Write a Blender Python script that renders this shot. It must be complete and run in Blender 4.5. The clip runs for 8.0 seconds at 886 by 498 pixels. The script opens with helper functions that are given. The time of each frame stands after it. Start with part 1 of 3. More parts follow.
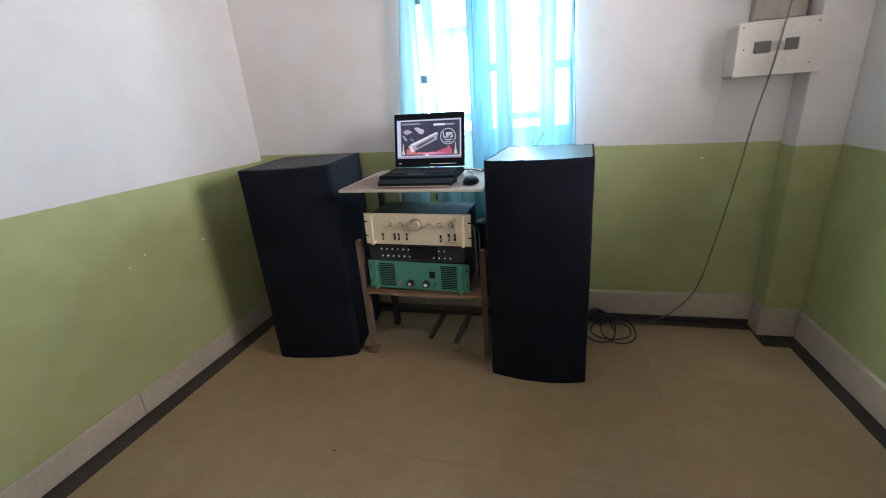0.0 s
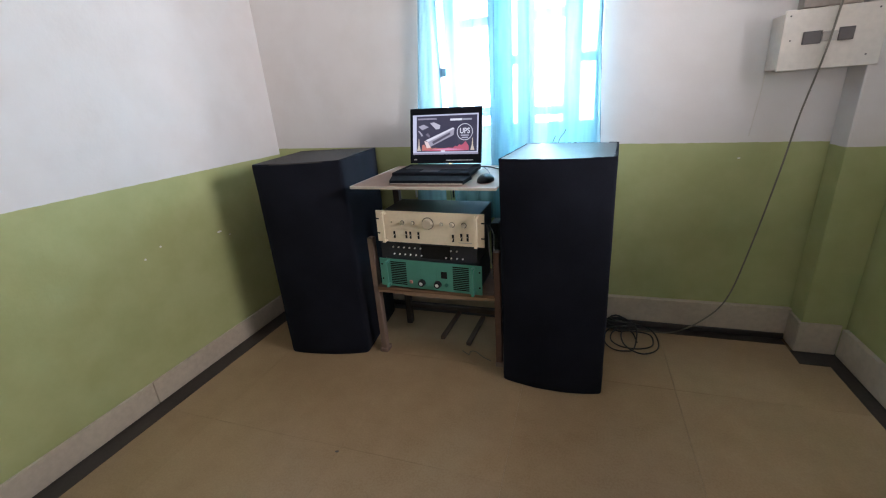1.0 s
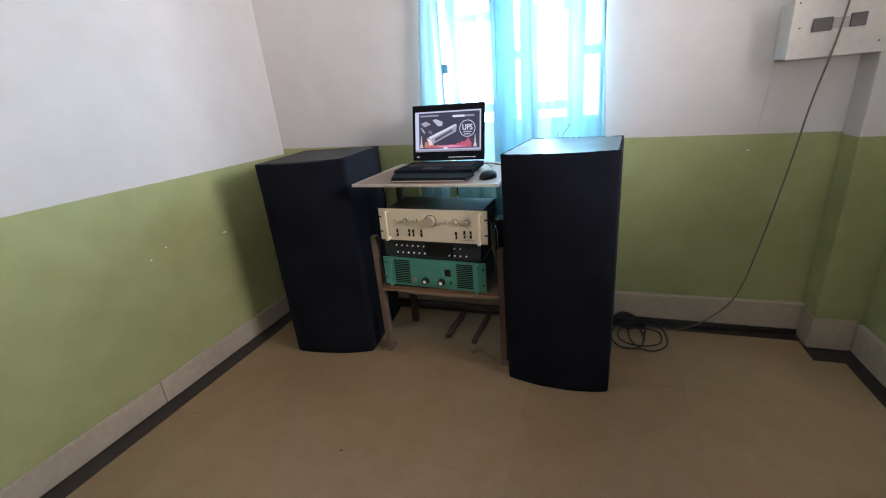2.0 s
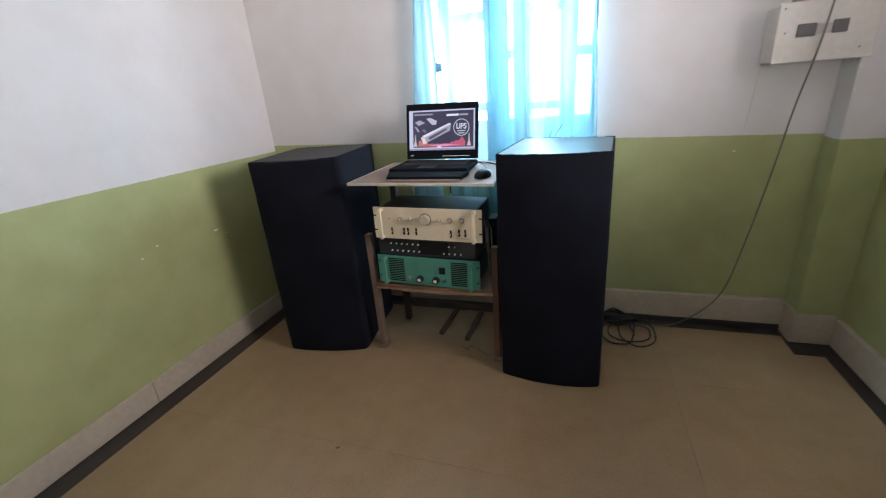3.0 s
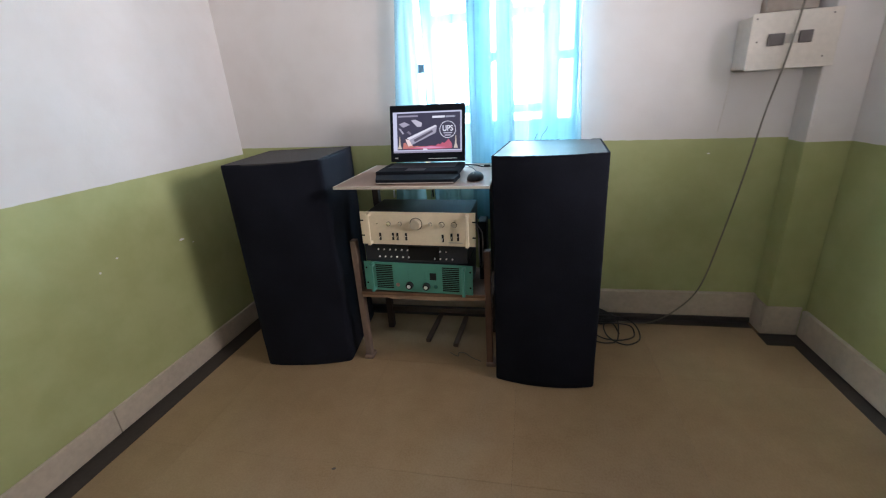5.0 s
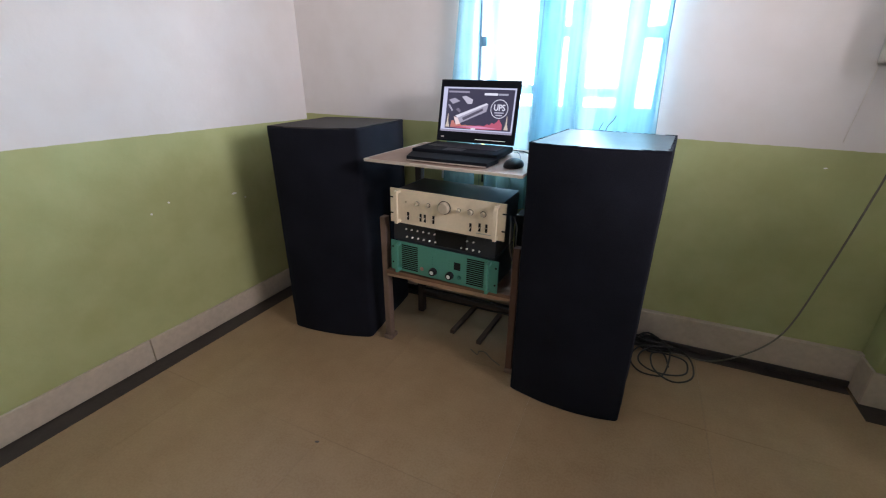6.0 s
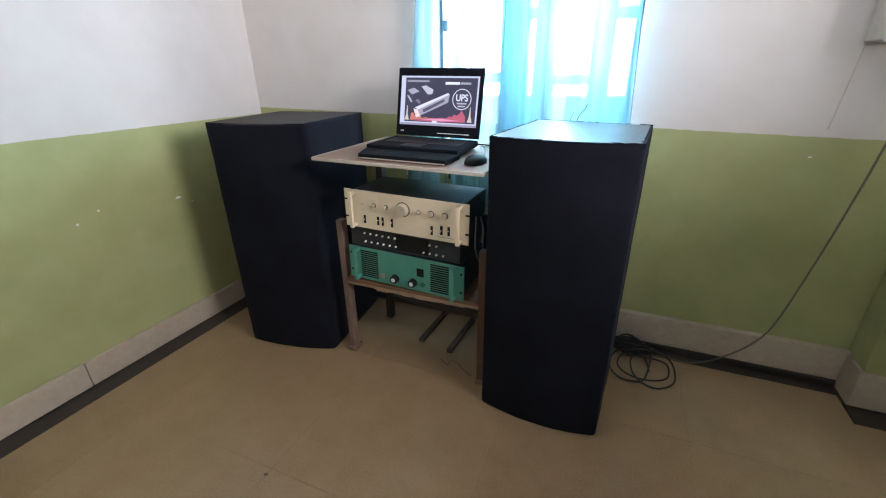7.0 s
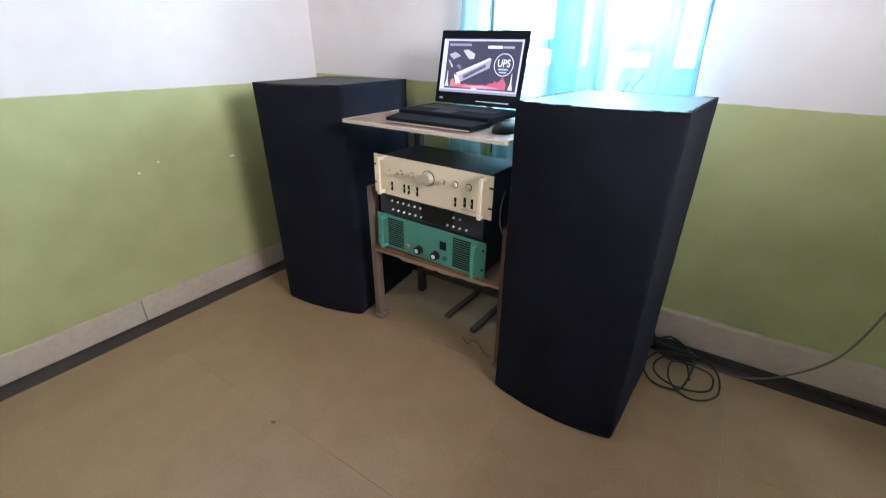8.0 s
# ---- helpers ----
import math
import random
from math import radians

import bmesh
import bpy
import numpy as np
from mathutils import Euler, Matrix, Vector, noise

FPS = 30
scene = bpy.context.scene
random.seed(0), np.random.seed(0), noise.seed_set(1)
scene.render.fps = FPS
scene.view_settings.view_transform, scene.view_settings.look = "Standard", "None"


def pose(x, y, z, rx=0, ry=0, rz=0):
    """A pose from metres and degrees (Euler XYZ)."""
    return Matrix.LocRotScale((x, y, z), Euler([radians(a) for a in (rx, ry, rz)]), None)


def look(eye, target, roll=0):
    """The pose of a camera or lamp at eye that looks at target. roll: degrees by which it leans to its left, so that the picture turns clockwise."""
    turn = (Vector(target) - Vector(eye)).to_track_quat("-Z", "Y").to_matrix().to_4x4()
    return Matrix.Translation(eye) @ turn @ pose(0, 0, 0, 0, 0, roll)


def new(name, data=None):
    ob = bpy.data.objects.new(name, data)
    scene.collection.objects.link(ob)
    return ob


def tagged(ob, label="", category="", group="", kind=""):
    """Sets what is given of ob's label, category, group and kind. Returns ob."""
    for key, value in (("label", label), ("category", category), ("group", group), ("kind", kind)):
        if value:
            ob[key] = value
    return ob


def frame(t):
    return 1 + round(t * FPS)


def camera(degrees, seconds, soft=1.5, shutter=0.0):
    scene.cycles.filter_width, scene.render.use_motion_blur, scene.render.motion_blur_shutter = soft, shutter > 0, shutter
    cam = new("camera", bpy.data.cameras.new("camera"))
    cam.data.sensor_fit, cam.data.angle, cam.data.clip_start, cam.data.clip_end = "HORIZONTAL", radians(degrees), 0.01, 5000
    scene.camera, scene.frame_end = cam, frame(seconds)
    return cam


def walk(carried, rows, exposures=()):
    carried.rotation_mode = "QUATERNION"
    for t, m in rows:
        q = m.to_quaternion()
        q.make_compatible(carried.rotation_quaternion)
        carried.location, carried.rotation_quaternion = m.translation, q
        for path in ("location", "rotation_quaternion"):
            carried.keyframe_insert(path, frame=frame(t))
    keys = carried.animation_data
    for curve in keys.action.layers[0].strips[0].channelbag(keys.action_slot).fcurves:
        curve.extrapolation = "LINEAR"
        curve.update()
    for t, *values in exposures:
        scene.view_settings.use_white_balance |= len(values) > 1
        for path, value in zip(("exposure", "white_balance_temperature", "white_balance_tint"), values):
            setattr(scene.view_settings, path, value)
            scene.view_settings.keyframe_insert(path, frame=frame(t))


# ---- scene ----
cam = camera(94.0, 8.0, soft=1.1, shutter=0.5)
PATH = [
    (0, (0.016, 0.053, 1.175), (-0.489, 1.872, 0.514), -4.6),
    (0.5, (0.03, 0.102, 1.184), (-0.538, 1.895, 0.505), -4.4),
    (1, (0.056, 0.131, 1.176), (-0.569, 1.905, 0.496), -4.3),
    (1.5, (0.072, 0.145, 1.159), (-0.596, 1.903, 0.479), -4.8),
    (1.7, (0.075, 0.148, 1.165), (-0.589, 1.908, 0.487), -5.2),
    (2.8, (0.072, 0.135, 1.16), (-0.593, 1.887, 0.461), -5.6),
    (3, (0.052, 0.128, 1.18), (-0.557, 1.899, 0.477), -4.8),
    (3.5, (-0.029, 0.099, 1.197), (-0.477, 1.919, 0.497), -4.4),
    (4, (-0.108, 0.091, 1.181), (-0.44, 1.929, 0.464), -4.8),
    (4.2, (-0.121, 0.101, 1.177), (-0.448, 1.934, 0.448), -4.8),
    (5.3, (-0.067, 0.181, 1.167), (-0.561, 1.991, 0.476), -2.4),
    (5.5, (-0.014, 0.23, 1.145), (-0.591, 2.003, 0.42), -1.1),
    (6, (0.084, 0.321, 1.134), (-0.704, 1.999, 0.382), 0.1),
    (6.5, (0.112, 0.382, 1.127), (-0.62, 2.078, 0.362), 0.1),
    (7, (0.109, 0.489, 1.125), (-0.615, 2.179, 0.337), -0.8),
    (7.5, (0.128, 0.55, 1.112), (-0.746, 2.158, 0.307), -0.2),
    (8, (0.227, 0.595, 1.071), (-0.767, 2.102, 0.209), 0.2),
]
EXPOSURES = [(0, 0.88, 6050, 14), (4, 0.88, 6080, 15), (5.3, 0.87, 6120, 16), (6.5, 0.88, 6100, 19), (7, 1.12, 5960, 12), (7.5, 1.18, 5900, 12), (8, 1.53, 5780, 14)]
walk(cam, [(t, look(eye, target, roll)) for t, eye, target, roll in PATH], EXPOSURES)

# ---- world, sun, large lights ----
world = bpy.data.worlds.new("sky")
scene.world = world
world.use_nodes = True
wn = world.node_tree.nodes
sky = wn.new("ShaderNodeTexSky")
sky.sky_type = "NISHITA"
sky.sun_disc = False
sky.sun_elevation, sky.sun_rotation = radians(49), radians(260)
world.node_tree.links.new(sky.outputs[0], wn["Background"].inputs[0])
wn["Background"].inputs[1].default_value = 0.12

sun = new("sun", bpy.data.lights.new("sun", "SUN"))
sun.data.energy, sun.data.angle, sun.data.color = 3.0, radians(10), (1.0, 0.95, 0.88)
sun.matrix_world = look((-5.0, -0.5, 6.0), (0.2, 0.4, 0.0))

WEST, EAST, NORTH, SOUTH, TOP = -1.684, 1.16, 2.24, -2.0, 2.75
WX0, WX1, WZ0, WZ1 = -0.668, 0.115, 0.77, 2.45      # window opening
SX_0, SX_1, SZ_0, SZ_1 = -0.10, 0.95, 1.24, 1.95      # unseen opening added in the south wall to let fill light in
DY0, DY1, DZ0, DZ1 = 0.72, 1.40, 1.27, 2.00         # window opening in the east wall


def area(name, m, sx, sy, watts, color):
    lamp = new(name, bpy.data.lights.new(name, "AREA"))
    lamp.data.shape, lamp.data.size, lamp.data.size_y = "RECTANGLE", sx, sy
    lamp.data.energy, lamp.data.color = watts, color
    lamp.matrix_world = m
    return lamp


WMID = (WX0 + WX1) / 2
area("window_daylight", look((WMID, NORTH + 0.30, 1.385), (WMID, 0, 1.385)), WX1 - WX0 + 0.3, 0.73, 31.0, (0.92, 0.97, 1.0))
area("window_high_daylight", look((WMID, NORTH + 0.30, 2.19), (WMID, 0, 2.19)), WX1 - WX0 + 0.3, 0.56, 10.0, (0.93, 0.97, 1.0))
# extra lamp added behind the stiles to throw the cool patch on the floor
area("floor_patch_lamp", look((-0.27, NORTH + 0.26, 1.40), (0.45, 1.2, 0.8)), 0.36, 0.60, 42.0, (0.86, 0.94, 1.0))
# added fill lamp outside the south wall; brightens the upper north wall
area("south_fill_light", look((0.45, SOUTH - 0.6, 1.18), (0.45, 0.0, 1.30)), 1.1, 0.32, 52.0, (1.0, 0.96, 0.93))
area("east_window_daylight", look((EAST + 0.50, 0.92, 1.47), (-1.0, 1.15, 0.85)), 0.8, 0.70, 41.0, (1.0, 0.945, 0.91))


# ---- materials ----
def nodes_of(name):
    m = bpy.data.materials.new(name)
    m.use_nodes = True
    n = m.node_tree.nodes
    return m, n, m.node_tree.links, n["Principled BSDF"]


def noise_node(n, l, coord, scale, detail=4.0, rough=0.55):
    t = n.new("ShaderNodeTexNoise")
    t.inputs["Scale"].default_value, t.inputs["Detail"].default_value, t.inputs["Roughness"].default_value = scale, detail, rough
    l.new(coord, t.inputs["Vector"])
    return t


def math_node(n, l, op, a, b=None):
    t = n.new("ShaderNodeMath")
    t.operation = op
    for slot, v in zip(t.inputs, (a, b)):
        if v is None:
            continue
        if isinstance(v, (int, float)):
            slot.default_value = v
        else:
            l.new(v, slot)
    return t.outputs[0]


def ramp(n, l, fac, stops):
    r = n.new("ShaderNodeValToRGB")
    e = r.color_ramp.elements
    while len(e) < len(stops):
        e.new(0.5)
    for k, (p, c) in zip(e, stops):
        k.position, k.color = p, (*c, 1)
    l.new(fac, r.inputs[0])
    return r.outputs[0]


def mix(n, l, fac, a, b, kind="MIX"):
    m = n.new("ShaderNodeMix")
    m.data_type, m.blend_type = "RGBA", kind
    for slot, v in ((0, fac), (6, a), (7, b)):
        if isinstance(v, (int, float)):
            m.inputs[slot].default_value = v
        elif isinstance(v, tuple):
            m.inputs[slot].default_value = (*v, 1)
        else:
            l.new(v, m.inputs[slot])
    return m.outputs[2]


def bump(n, l, bsdf, height, strength, distance):
    b = n.new("ShaderNodeBump")
    b.inputs["Strength"].default_value, b.inputs["Distance"].default_value = strength, distance
    l.new(height, b.inputs["Height"])
    l.new(b.outputs[0], bsdf.inputs["Normal"])


def shade(c, k):
    return tuple(min(1.0, v * k) for v in c)


def surface(name, base, rough=0.6, metal=0.0, broad=3.0, fine=60.0, spread=0.15, relief=0.1, depth=0.002, each=0.0, spec=0.5):
    """A painted, worn or woven surface with variation at two scales."""
    m, n, l, b = nodes_of(name)
    co = n.new("ShaderNodeTexCoord").outputs["Object"]
    big, small = noise_node(n, l, co, broad), noise_node(n, l, co, fine, 3.0)
    c = ramp(n, l, big.outputs[0], [(0.3, shade(base, 1 - spread)), (0.7, shade(base, 1 + spread))])
    c = mix(n, l, 0.35, c, ramp(n, l, small.outputs[0], [(0.35, shade(base, 1 - spread)), (0.65, shade(base, 1 + spread))]))
    if each:
        r = math_node(n, l, "MULTIPLY_ADD", n.new("ShaderNodeObjectInfo").outputs["Random"], each)
        r.node.inputs[2].default_value = 1 - each / 2
        hsv = n.new("ShaderNodeHueSaturation")
        l.new(r, hsv.inputs["Value"])
        l.new(c, hsv.inputs["Color"])
        c = hsv.outputs[0]
    l.new(c, b.inputs["Base Color"])
    rr = math_node(n, l, "MULTIPLY_ADD", big.outputs[0], 0.2)
    rr.node.inputs[2].default_value = rough - 0.1
    l.new(rr, b.inputs["Roughness"])
    b.inputs["Metallic"].default_value = metal
    b.inputs["Specular IOR Level"].default_value = spec
    if relief:
        bump(n, l, b, small.outputs[0], relief, depth)
    return m


def painted_wall(name, z0, slope=0.0):
    """White emulsion above a green dado, with an uneven painted line between them."""
    m, n, l, b = nodes_of(name)
    pos = n.new("ShaderNodeNewGeometry").outputs["Position"]
    sep = n.new("ShaderNodeSeparateXYZ")
    l.new(pos, sep.inputs[0])
    broad, mid, fine, edge = (noise_node(n, l, pos, s, d) for s, d in ((1.3, 3), (7, 5), (90, 3), (22, 3)))
    white = ramp(n, l, broad.outputs[0], [(0.3, (0.66, 0.61, 0.58)), (0.7, (0.74, 0.695, 0.67))])
    white = mix(n, l, 0.22, white, ramp(n, l, mid.outputs[0], [(0.35, (0.62, 0.565, 0.525)), (0.6, (0.745, 0.71, 0.69))]))
    green = ramp(n, l, broad.outputs[0], [(0.3, (0.37, 0.385, 0.165)), (0.7, (0.44, 0.455, 0.205))])
    green = mix(n, l, 0.4, green, ramp(n, l, mid.outputs[0], [(0.35, (0.34, 0.35, 0.145)), (0.65, (0.46, 0.475, 0.23))]))
    line = math_node(n, l, "MULTIPLY_ADD", sep.outputs[0], slope)
    line.node.inputs[2].default_value = z0 - 0.003
    line = math_node(n, l, "ADD", line, math_node(n, l, "MULTIPLY", edge.outputs[0], 0.006))
    up = math_node(n, l, "MULTIPLY", math_node(n, l, "SUBTRACT", sep.outputs[2], line), 400.0)
    up.node.use_clamp = True
    l.new(mix(n, l, up, green, white), b.inputs["Base Color"])
    rough = math_node(n, l, "MULTIPLY_ADD", up, 0.25)
    rough.node.inputs[2].default_value = 0.5
    l.new(rough, b.inputs["Roughness"])
    b.inputs["Specular IOR Level"].default_value = 0.35
    h = math_node(n, l, "ADD", math_node(n, l, "MULTIPLY", mid.outputs[0], 2.0), math_node(n, l, "MULTIPLY", fine.outputs[0], 0.4))
    bump(n, l, b, h, 0.25, 0.004)
    return m


def curtain_cloth(name):
    """Sheer blue cloth, gathered closer in some strips than in others: some light goes straight through the weave, some is scattered."""
    m, n, l, b = nodes_of(name)
    co = n.new("ShaderNodeTexCoord").outputs["Object"]
    mp = n.new("ShaderNodeMapping")
    mp.inputs["Scale"].default_value = (16.0, 0.0, 0.8)
    l.new(co, mp.inputs[0])
    gather, w = noise_node(n, l, mp.outputs[0], 1.0, 3.0), noise_node(n, l, co, 6.0)
    c = ramp(n, l, w.outputs[0], [(0.3, (0.20, 0.41, 0.51)), (0.7, (0.25, 0.47, 0.55))])
    l.new(mix(n, l, 0.35, c, (0.22, 0.32, 0.37)), b.inputs["Base Color"])
    b.inputs["Roughness"].default_value = 0.9
    b.inputs["Specular IOR Level"].default_value = 0.1
    tl, tr = n.new("ShaderNodeBsdfTranslucent"), n.new("ShaderNodeBsdfTransparent")
    l.new(c, tl.inputs[0])
    tr.inputs[0].default_value = (0.68, 0.92, 1.0, 1)
    m1, m2 = n.new("ShaderNodeMixShader"), n.new("ShaderNodeMixShader")
    m1.inputs[0].default_value = 0.40
    thin = n.new("ShaderNodeMapRange")
    thin.inputs["From Min"].default_value, thin.inputs["From Max"].default_value = 0.36, 0.62
    thin.inputs["To Min"].default_value, thin.inputs["To Max"].default_value = 0.30, 0.52
    l.new(gather.outputs[0], thin.inputs[0])
    l.new(thin.outputs[0], m2.inputs[0])
    l.new(b.outputs[0], m1.inputs[1])
    l.new(tl.outputs[0], m1.inputs[2])
    l.new(m1.outputs[0], m2.inputs[1])
    l.new(tr.outputs[0], m2.inputs[2])
    l.new(m2.outputs[0], n["Material Output"].inputs[0])
    return m


def wood(name, base, along=(1, 1, 1), rough=0.65, spread=0.35):
    m, n, l, b = nodes_of(name)
    co = n.new("ShaderNodeTexCoord").outputs["Object"]
    mp = n.new("ShaderNodeMapping")
    mp.inputs["Scale"].default_value = along
    l.new(co, mp.inputs[0])
    grain, stain = noise_node(n, l, mp.outputs[0], 30.0, 6.0, 0.7), noise_node(n, l, co, 9.0, 3.0)
    c = ramp(n, l, grain.outputs[0], [(0.3, shade(base, 1 - spread)), (0.7, shade(base, 1 + spread))])
    c = mix(n, l, 0.4, c, ramp(n, l, stain.outputs[0], [(0.35, shade(base, 0.5)), (0.65, shade(base, 1.25))]))
    l.new(c, b.inputs["Base Color"])
    b.inputs["Roughness"].default_value = rough
    bump(n, l, b, grain.outputs[0], 0.3, 0.002)
    return m


def glow(name, color, strength):
    m, n, l, b = nodes_of(name)
    b.inputs["Base Color"].default_value = (0.01, 0.01, 0.01, 1)
    b.inputs["Roughness"].default_value = 0.3
    b.inputs["Emission Color"].default_value = (*color, 1)
    b.inputs["Emission Strength"].default_value = strength
    return m


def floor_tile(name):
    m, n, l, b = nodes_of(name)
    pos = n.new("ShaderNodeNewGeometry").outputs["Position"]
    a, c2, f = noise_node(n, l, pos, 1.6, 4), noise_node(n, l, pos, 9.0, 6, 0.65), noise_node(n, l, pos, 140.0, 2)
    c = ramp(n, l, a.outputs[0], [(0.3, (0.30, 0.198, 0.102)), (0.7, (0.37, 0.25, 0.134))])
    c = mix(n, l, 0.4, c, ramp(n, l, c2.outputs[0], [(0.35, (0.27, 0.172, 0.083)), (0.65, (0.38, 0.265, 0.148))]))
    c = mix(n, l, 0.12, c, ramp(n, l, f.outputs[0], [(0.4, (0.2, 0.135, 0.08)), (0.6, (0.44, 0.33, 0.23))]))
    hsv = n.new("ShaderNodeHueSaturation")
    v = math_node(n, l, "MULTIPLY_ADD", n.new("ShaderNodeObjectInfo").outputs["Random"], 0.06)
    v.node.inputs[2].default_value = 0.97
    l.new(v, hsv.inputs["Value"])
    l.new(c, hsv.inputs["Color"])
    l.new(hsv.outputs[0], b.inputs["Base Color"])
    r = math_node(n, l, "MULTIPLY_ADD", c2.outputs[0], 0.3)
    r.node.inputs[2].default_value = 0.20
    l.new(r, b.inputs["Roughness"])
    bump(n, l, b, c2.outputs[0], 0.05, 0.002)
    return m


M_NORTH = painted_wall("white_and_green_paint_north", 0.928, -0.022)
M_WEST = painted_wall("white_and_green_paint_west", 0.933)
M_EAST = painted_wall("white_and_green_paint_east", 0.897)
M_CEIL = surface("ceiling_grey", (0.42, 0.41, 0.39), 0.85, broad=2, spread=0.04, relief=0.15)
M_TILE = floor_tile("beige_floor_tile")
M_GROUT = surface("grout", (0.16, 0.105, 0.058), 0.7)
M_SKIRT = surface("skirting_cream", (0.50, 0.415, 0.32), 0.5, broad=5, fine=40, spread=0.14, relief=0.2)
M_BAND = surface("dark_border", (0.035, 0.028, 0.024), 0.4, broad=8, spread=0.35, relief=0.2)
M_FLECK = surface("bare_plaster", (0.78, 0.76, 0.72), 0.9)
M_FRAME = surface("window_paint", (0.11, 0.17, 0.22), 0.5)
M_CLOTH = curtain_cloth("sheer_blue_cloth")
M_HEM = surface("blue_hem", (0.06, 0.12, 0.15), 0.9, relief=0)
M_CARPET = surface("black_carpet", (0.0095, 0.0102, 0.015), 0.95, broad=4, fine=420, spread=0.5, relief=0.35, depth=0.003, spec=0.08)
_b = M_CARPET.node_tree.nodes["Principled BSDF"]     # fibre ends catch the window's light at a slant
_b.inputs["Sheen Weight"].default_value, _b.inputs["Sheen Roughness"].default_value = 0.06, 0.35
_b.inputs["Sheen Tint"].default_value = (0.75, 0.85, 1.0, 1)
M_TOPR = surface("grey_vinyl", (0.072, 0.070, 0.074), 0.46, broad=6, fine=120, spread=0.3, relief=0.35, depth=0.002, spec=0.5)
M_TOPL = surface("dusty_carpet", (0.042, 0.035, 0.032), 0.7, broad=5, fine=300, spread=0.3, relief=0.6, depth=0.003, spec=0.4)
M_LAMINATE = surface("tan_laminate", (0.27, 0.165, 0.12), 0.5, broad=4, fine=35, spread=0.12, relief=0.05, spec=0.3)
M_EDGE = surface("pale_edge", (0.50, 0.42, 0.34), 0.6)
M_WOODX = wood("worn_wood_rail", (0.20, 0.105, 0.058), (0.12, 1, 1))
M_WOODZ = wood("worn_wood_post", (0.21, 0.14, 0.105), (1, 1, 0.1))
M_REDW = wood("reddish_wood_post", (0.13, 0.065, 0.042), (1, 1, 0.1))
M_PALE = wood("pale_wood", (0.44, 0.29, 0.18), (0.12, 1, 1))
M_BAR = wood("brown_bar", (0.09, 0.052, 0.034), (1, 0.15, 1))
# post wood darkened so its colour carries the shade under the stand
M_SHADEDW = wood("shaded_wood", (0.045, 0.027, 0.019), (1, 0.15, 1))
M_CREAM = surface("cream_enamel", (0.80, 0.67, 0.48), 0.42, broad=10, fine=80, spread=0.06, relief=0.05)
M_CREAMD = surface("cream_knob", (0.62, 0.53, 0.40), 0.35, metal=0.3, spread=0.1, relief=0.0)
M_SILVER = surface("brushed_metal", (0.78, 0.71, 0.58), 0.28, metal=0.75, spread=0.1, relief=0.05)
M_BLACKP = surface("black_plastic", (0.010, 0.010, 0.011), 0.5, spread=0.2, relief=0.05, spec=0.25)
M_BLACKM = surface("black_sheet_metal", (0.026, 0.029, 0.037), 0.42, broad=8, fine=150, spread=0.4, relief=0.15)
# near-black for slots and holes, and for the shade painted round the knobs
M_HOLE_SHADE = surface("hole_and_shade_black", (0.004, 0.004, 0.004), 0.9, relief=0)
M_GREEN = surface("green_enamel", (0.08, 0.275, 0.21), 0.32, broad=10, fine=90, spread=0.07, relief=0.05)
M_GREEND = surface("deep_green", (0.03, 0.17, 0.13), 0.4, relief=0)
M_WHITEP = surface("white_plastic", (0.80, 0.79, 0.76), 0.4, spread=0.05, relief=0)
M_ROSE = surface("rose_plastic", (0.40, 0.20, 0.17), 0.4, spread=0.05, relief=0)
M_BOX = surface("ivory_board", (0.66, 0.60, 0.53), 0.5, broad=6, fine=50, spread=0.10, relief=0.1)
M_BOXD = surface("grey_board", (0.46, 0.42, 0.38), 0.6, broad=6, spread=0.12)
M_BROWN = surface("plain_brown", (0.36, 0.30, 0.25), 0.6, broad=8, spread=0.15)
M_SWITCH = surface("brown_switch", (0.09, 0.075, 0.07), 0.4, relief=0)
M_CABLE = surface("grey_cable", (0.155, 0.14, 0.108), 0.6, relief=0)
M_GREYL = surface("pale_grey_lead", (0.30, 0.27, 0.26), 0.5, relief=0)
M_CABLEB = surface("black_cable", (0.013, 0.012, 0.012), 0.5, relief=0)
M_LAPTOP = surface("laptop_black", (0.008, 0.009, 0.012), 0.75, fine=200, spread=0.2, relief=0.05, spec=0.07)
M_EARTH = surface("outside_ground", (0.45, 0.40, 0.33), 0.9, broad=0.5, fine=6, spread=0.25)

m_glass, _n, _l, _b = nodes_of("window_glass")
_b.inputs["Base Color"].default_value = (1, 1, 1, 1)
_b.inputs["Roughness"].default_value, _b.inputs["IOR"].default_value = 0.02, 1.03
_b.inputs["Transmission Weight"].default_value = 1.0


# ---- mesh helpers ----
def link(name, bm, material, smooth=False):
    me = bpy.data.meshes.new(name)
    bmesh.ops.recalc_face_normals(bm, faces=bm.faces)
    bm.to_mesh(me)
    bm.free()
    for m in material if isinstance(material, (list, tuple)) else [material]:
        me.materials.append(m)
    if smooth:
        for p in me.polygons:
            p.use_smooth = True
    return new(name, me)


def part(name, bm, material, parent, label="", smooth=False):
    ob = link(name, bm, material, smooth)
    ob.parent = parent
    if label:
        tagged(ob, label)
    return ob


def thing(name, m, label, category, group="", kind=""):
    ob = new(name)
    ob.empty_display_size = 0.05
    ob.matrix_world = m
    return tagged(ob, label, category, group, kind)


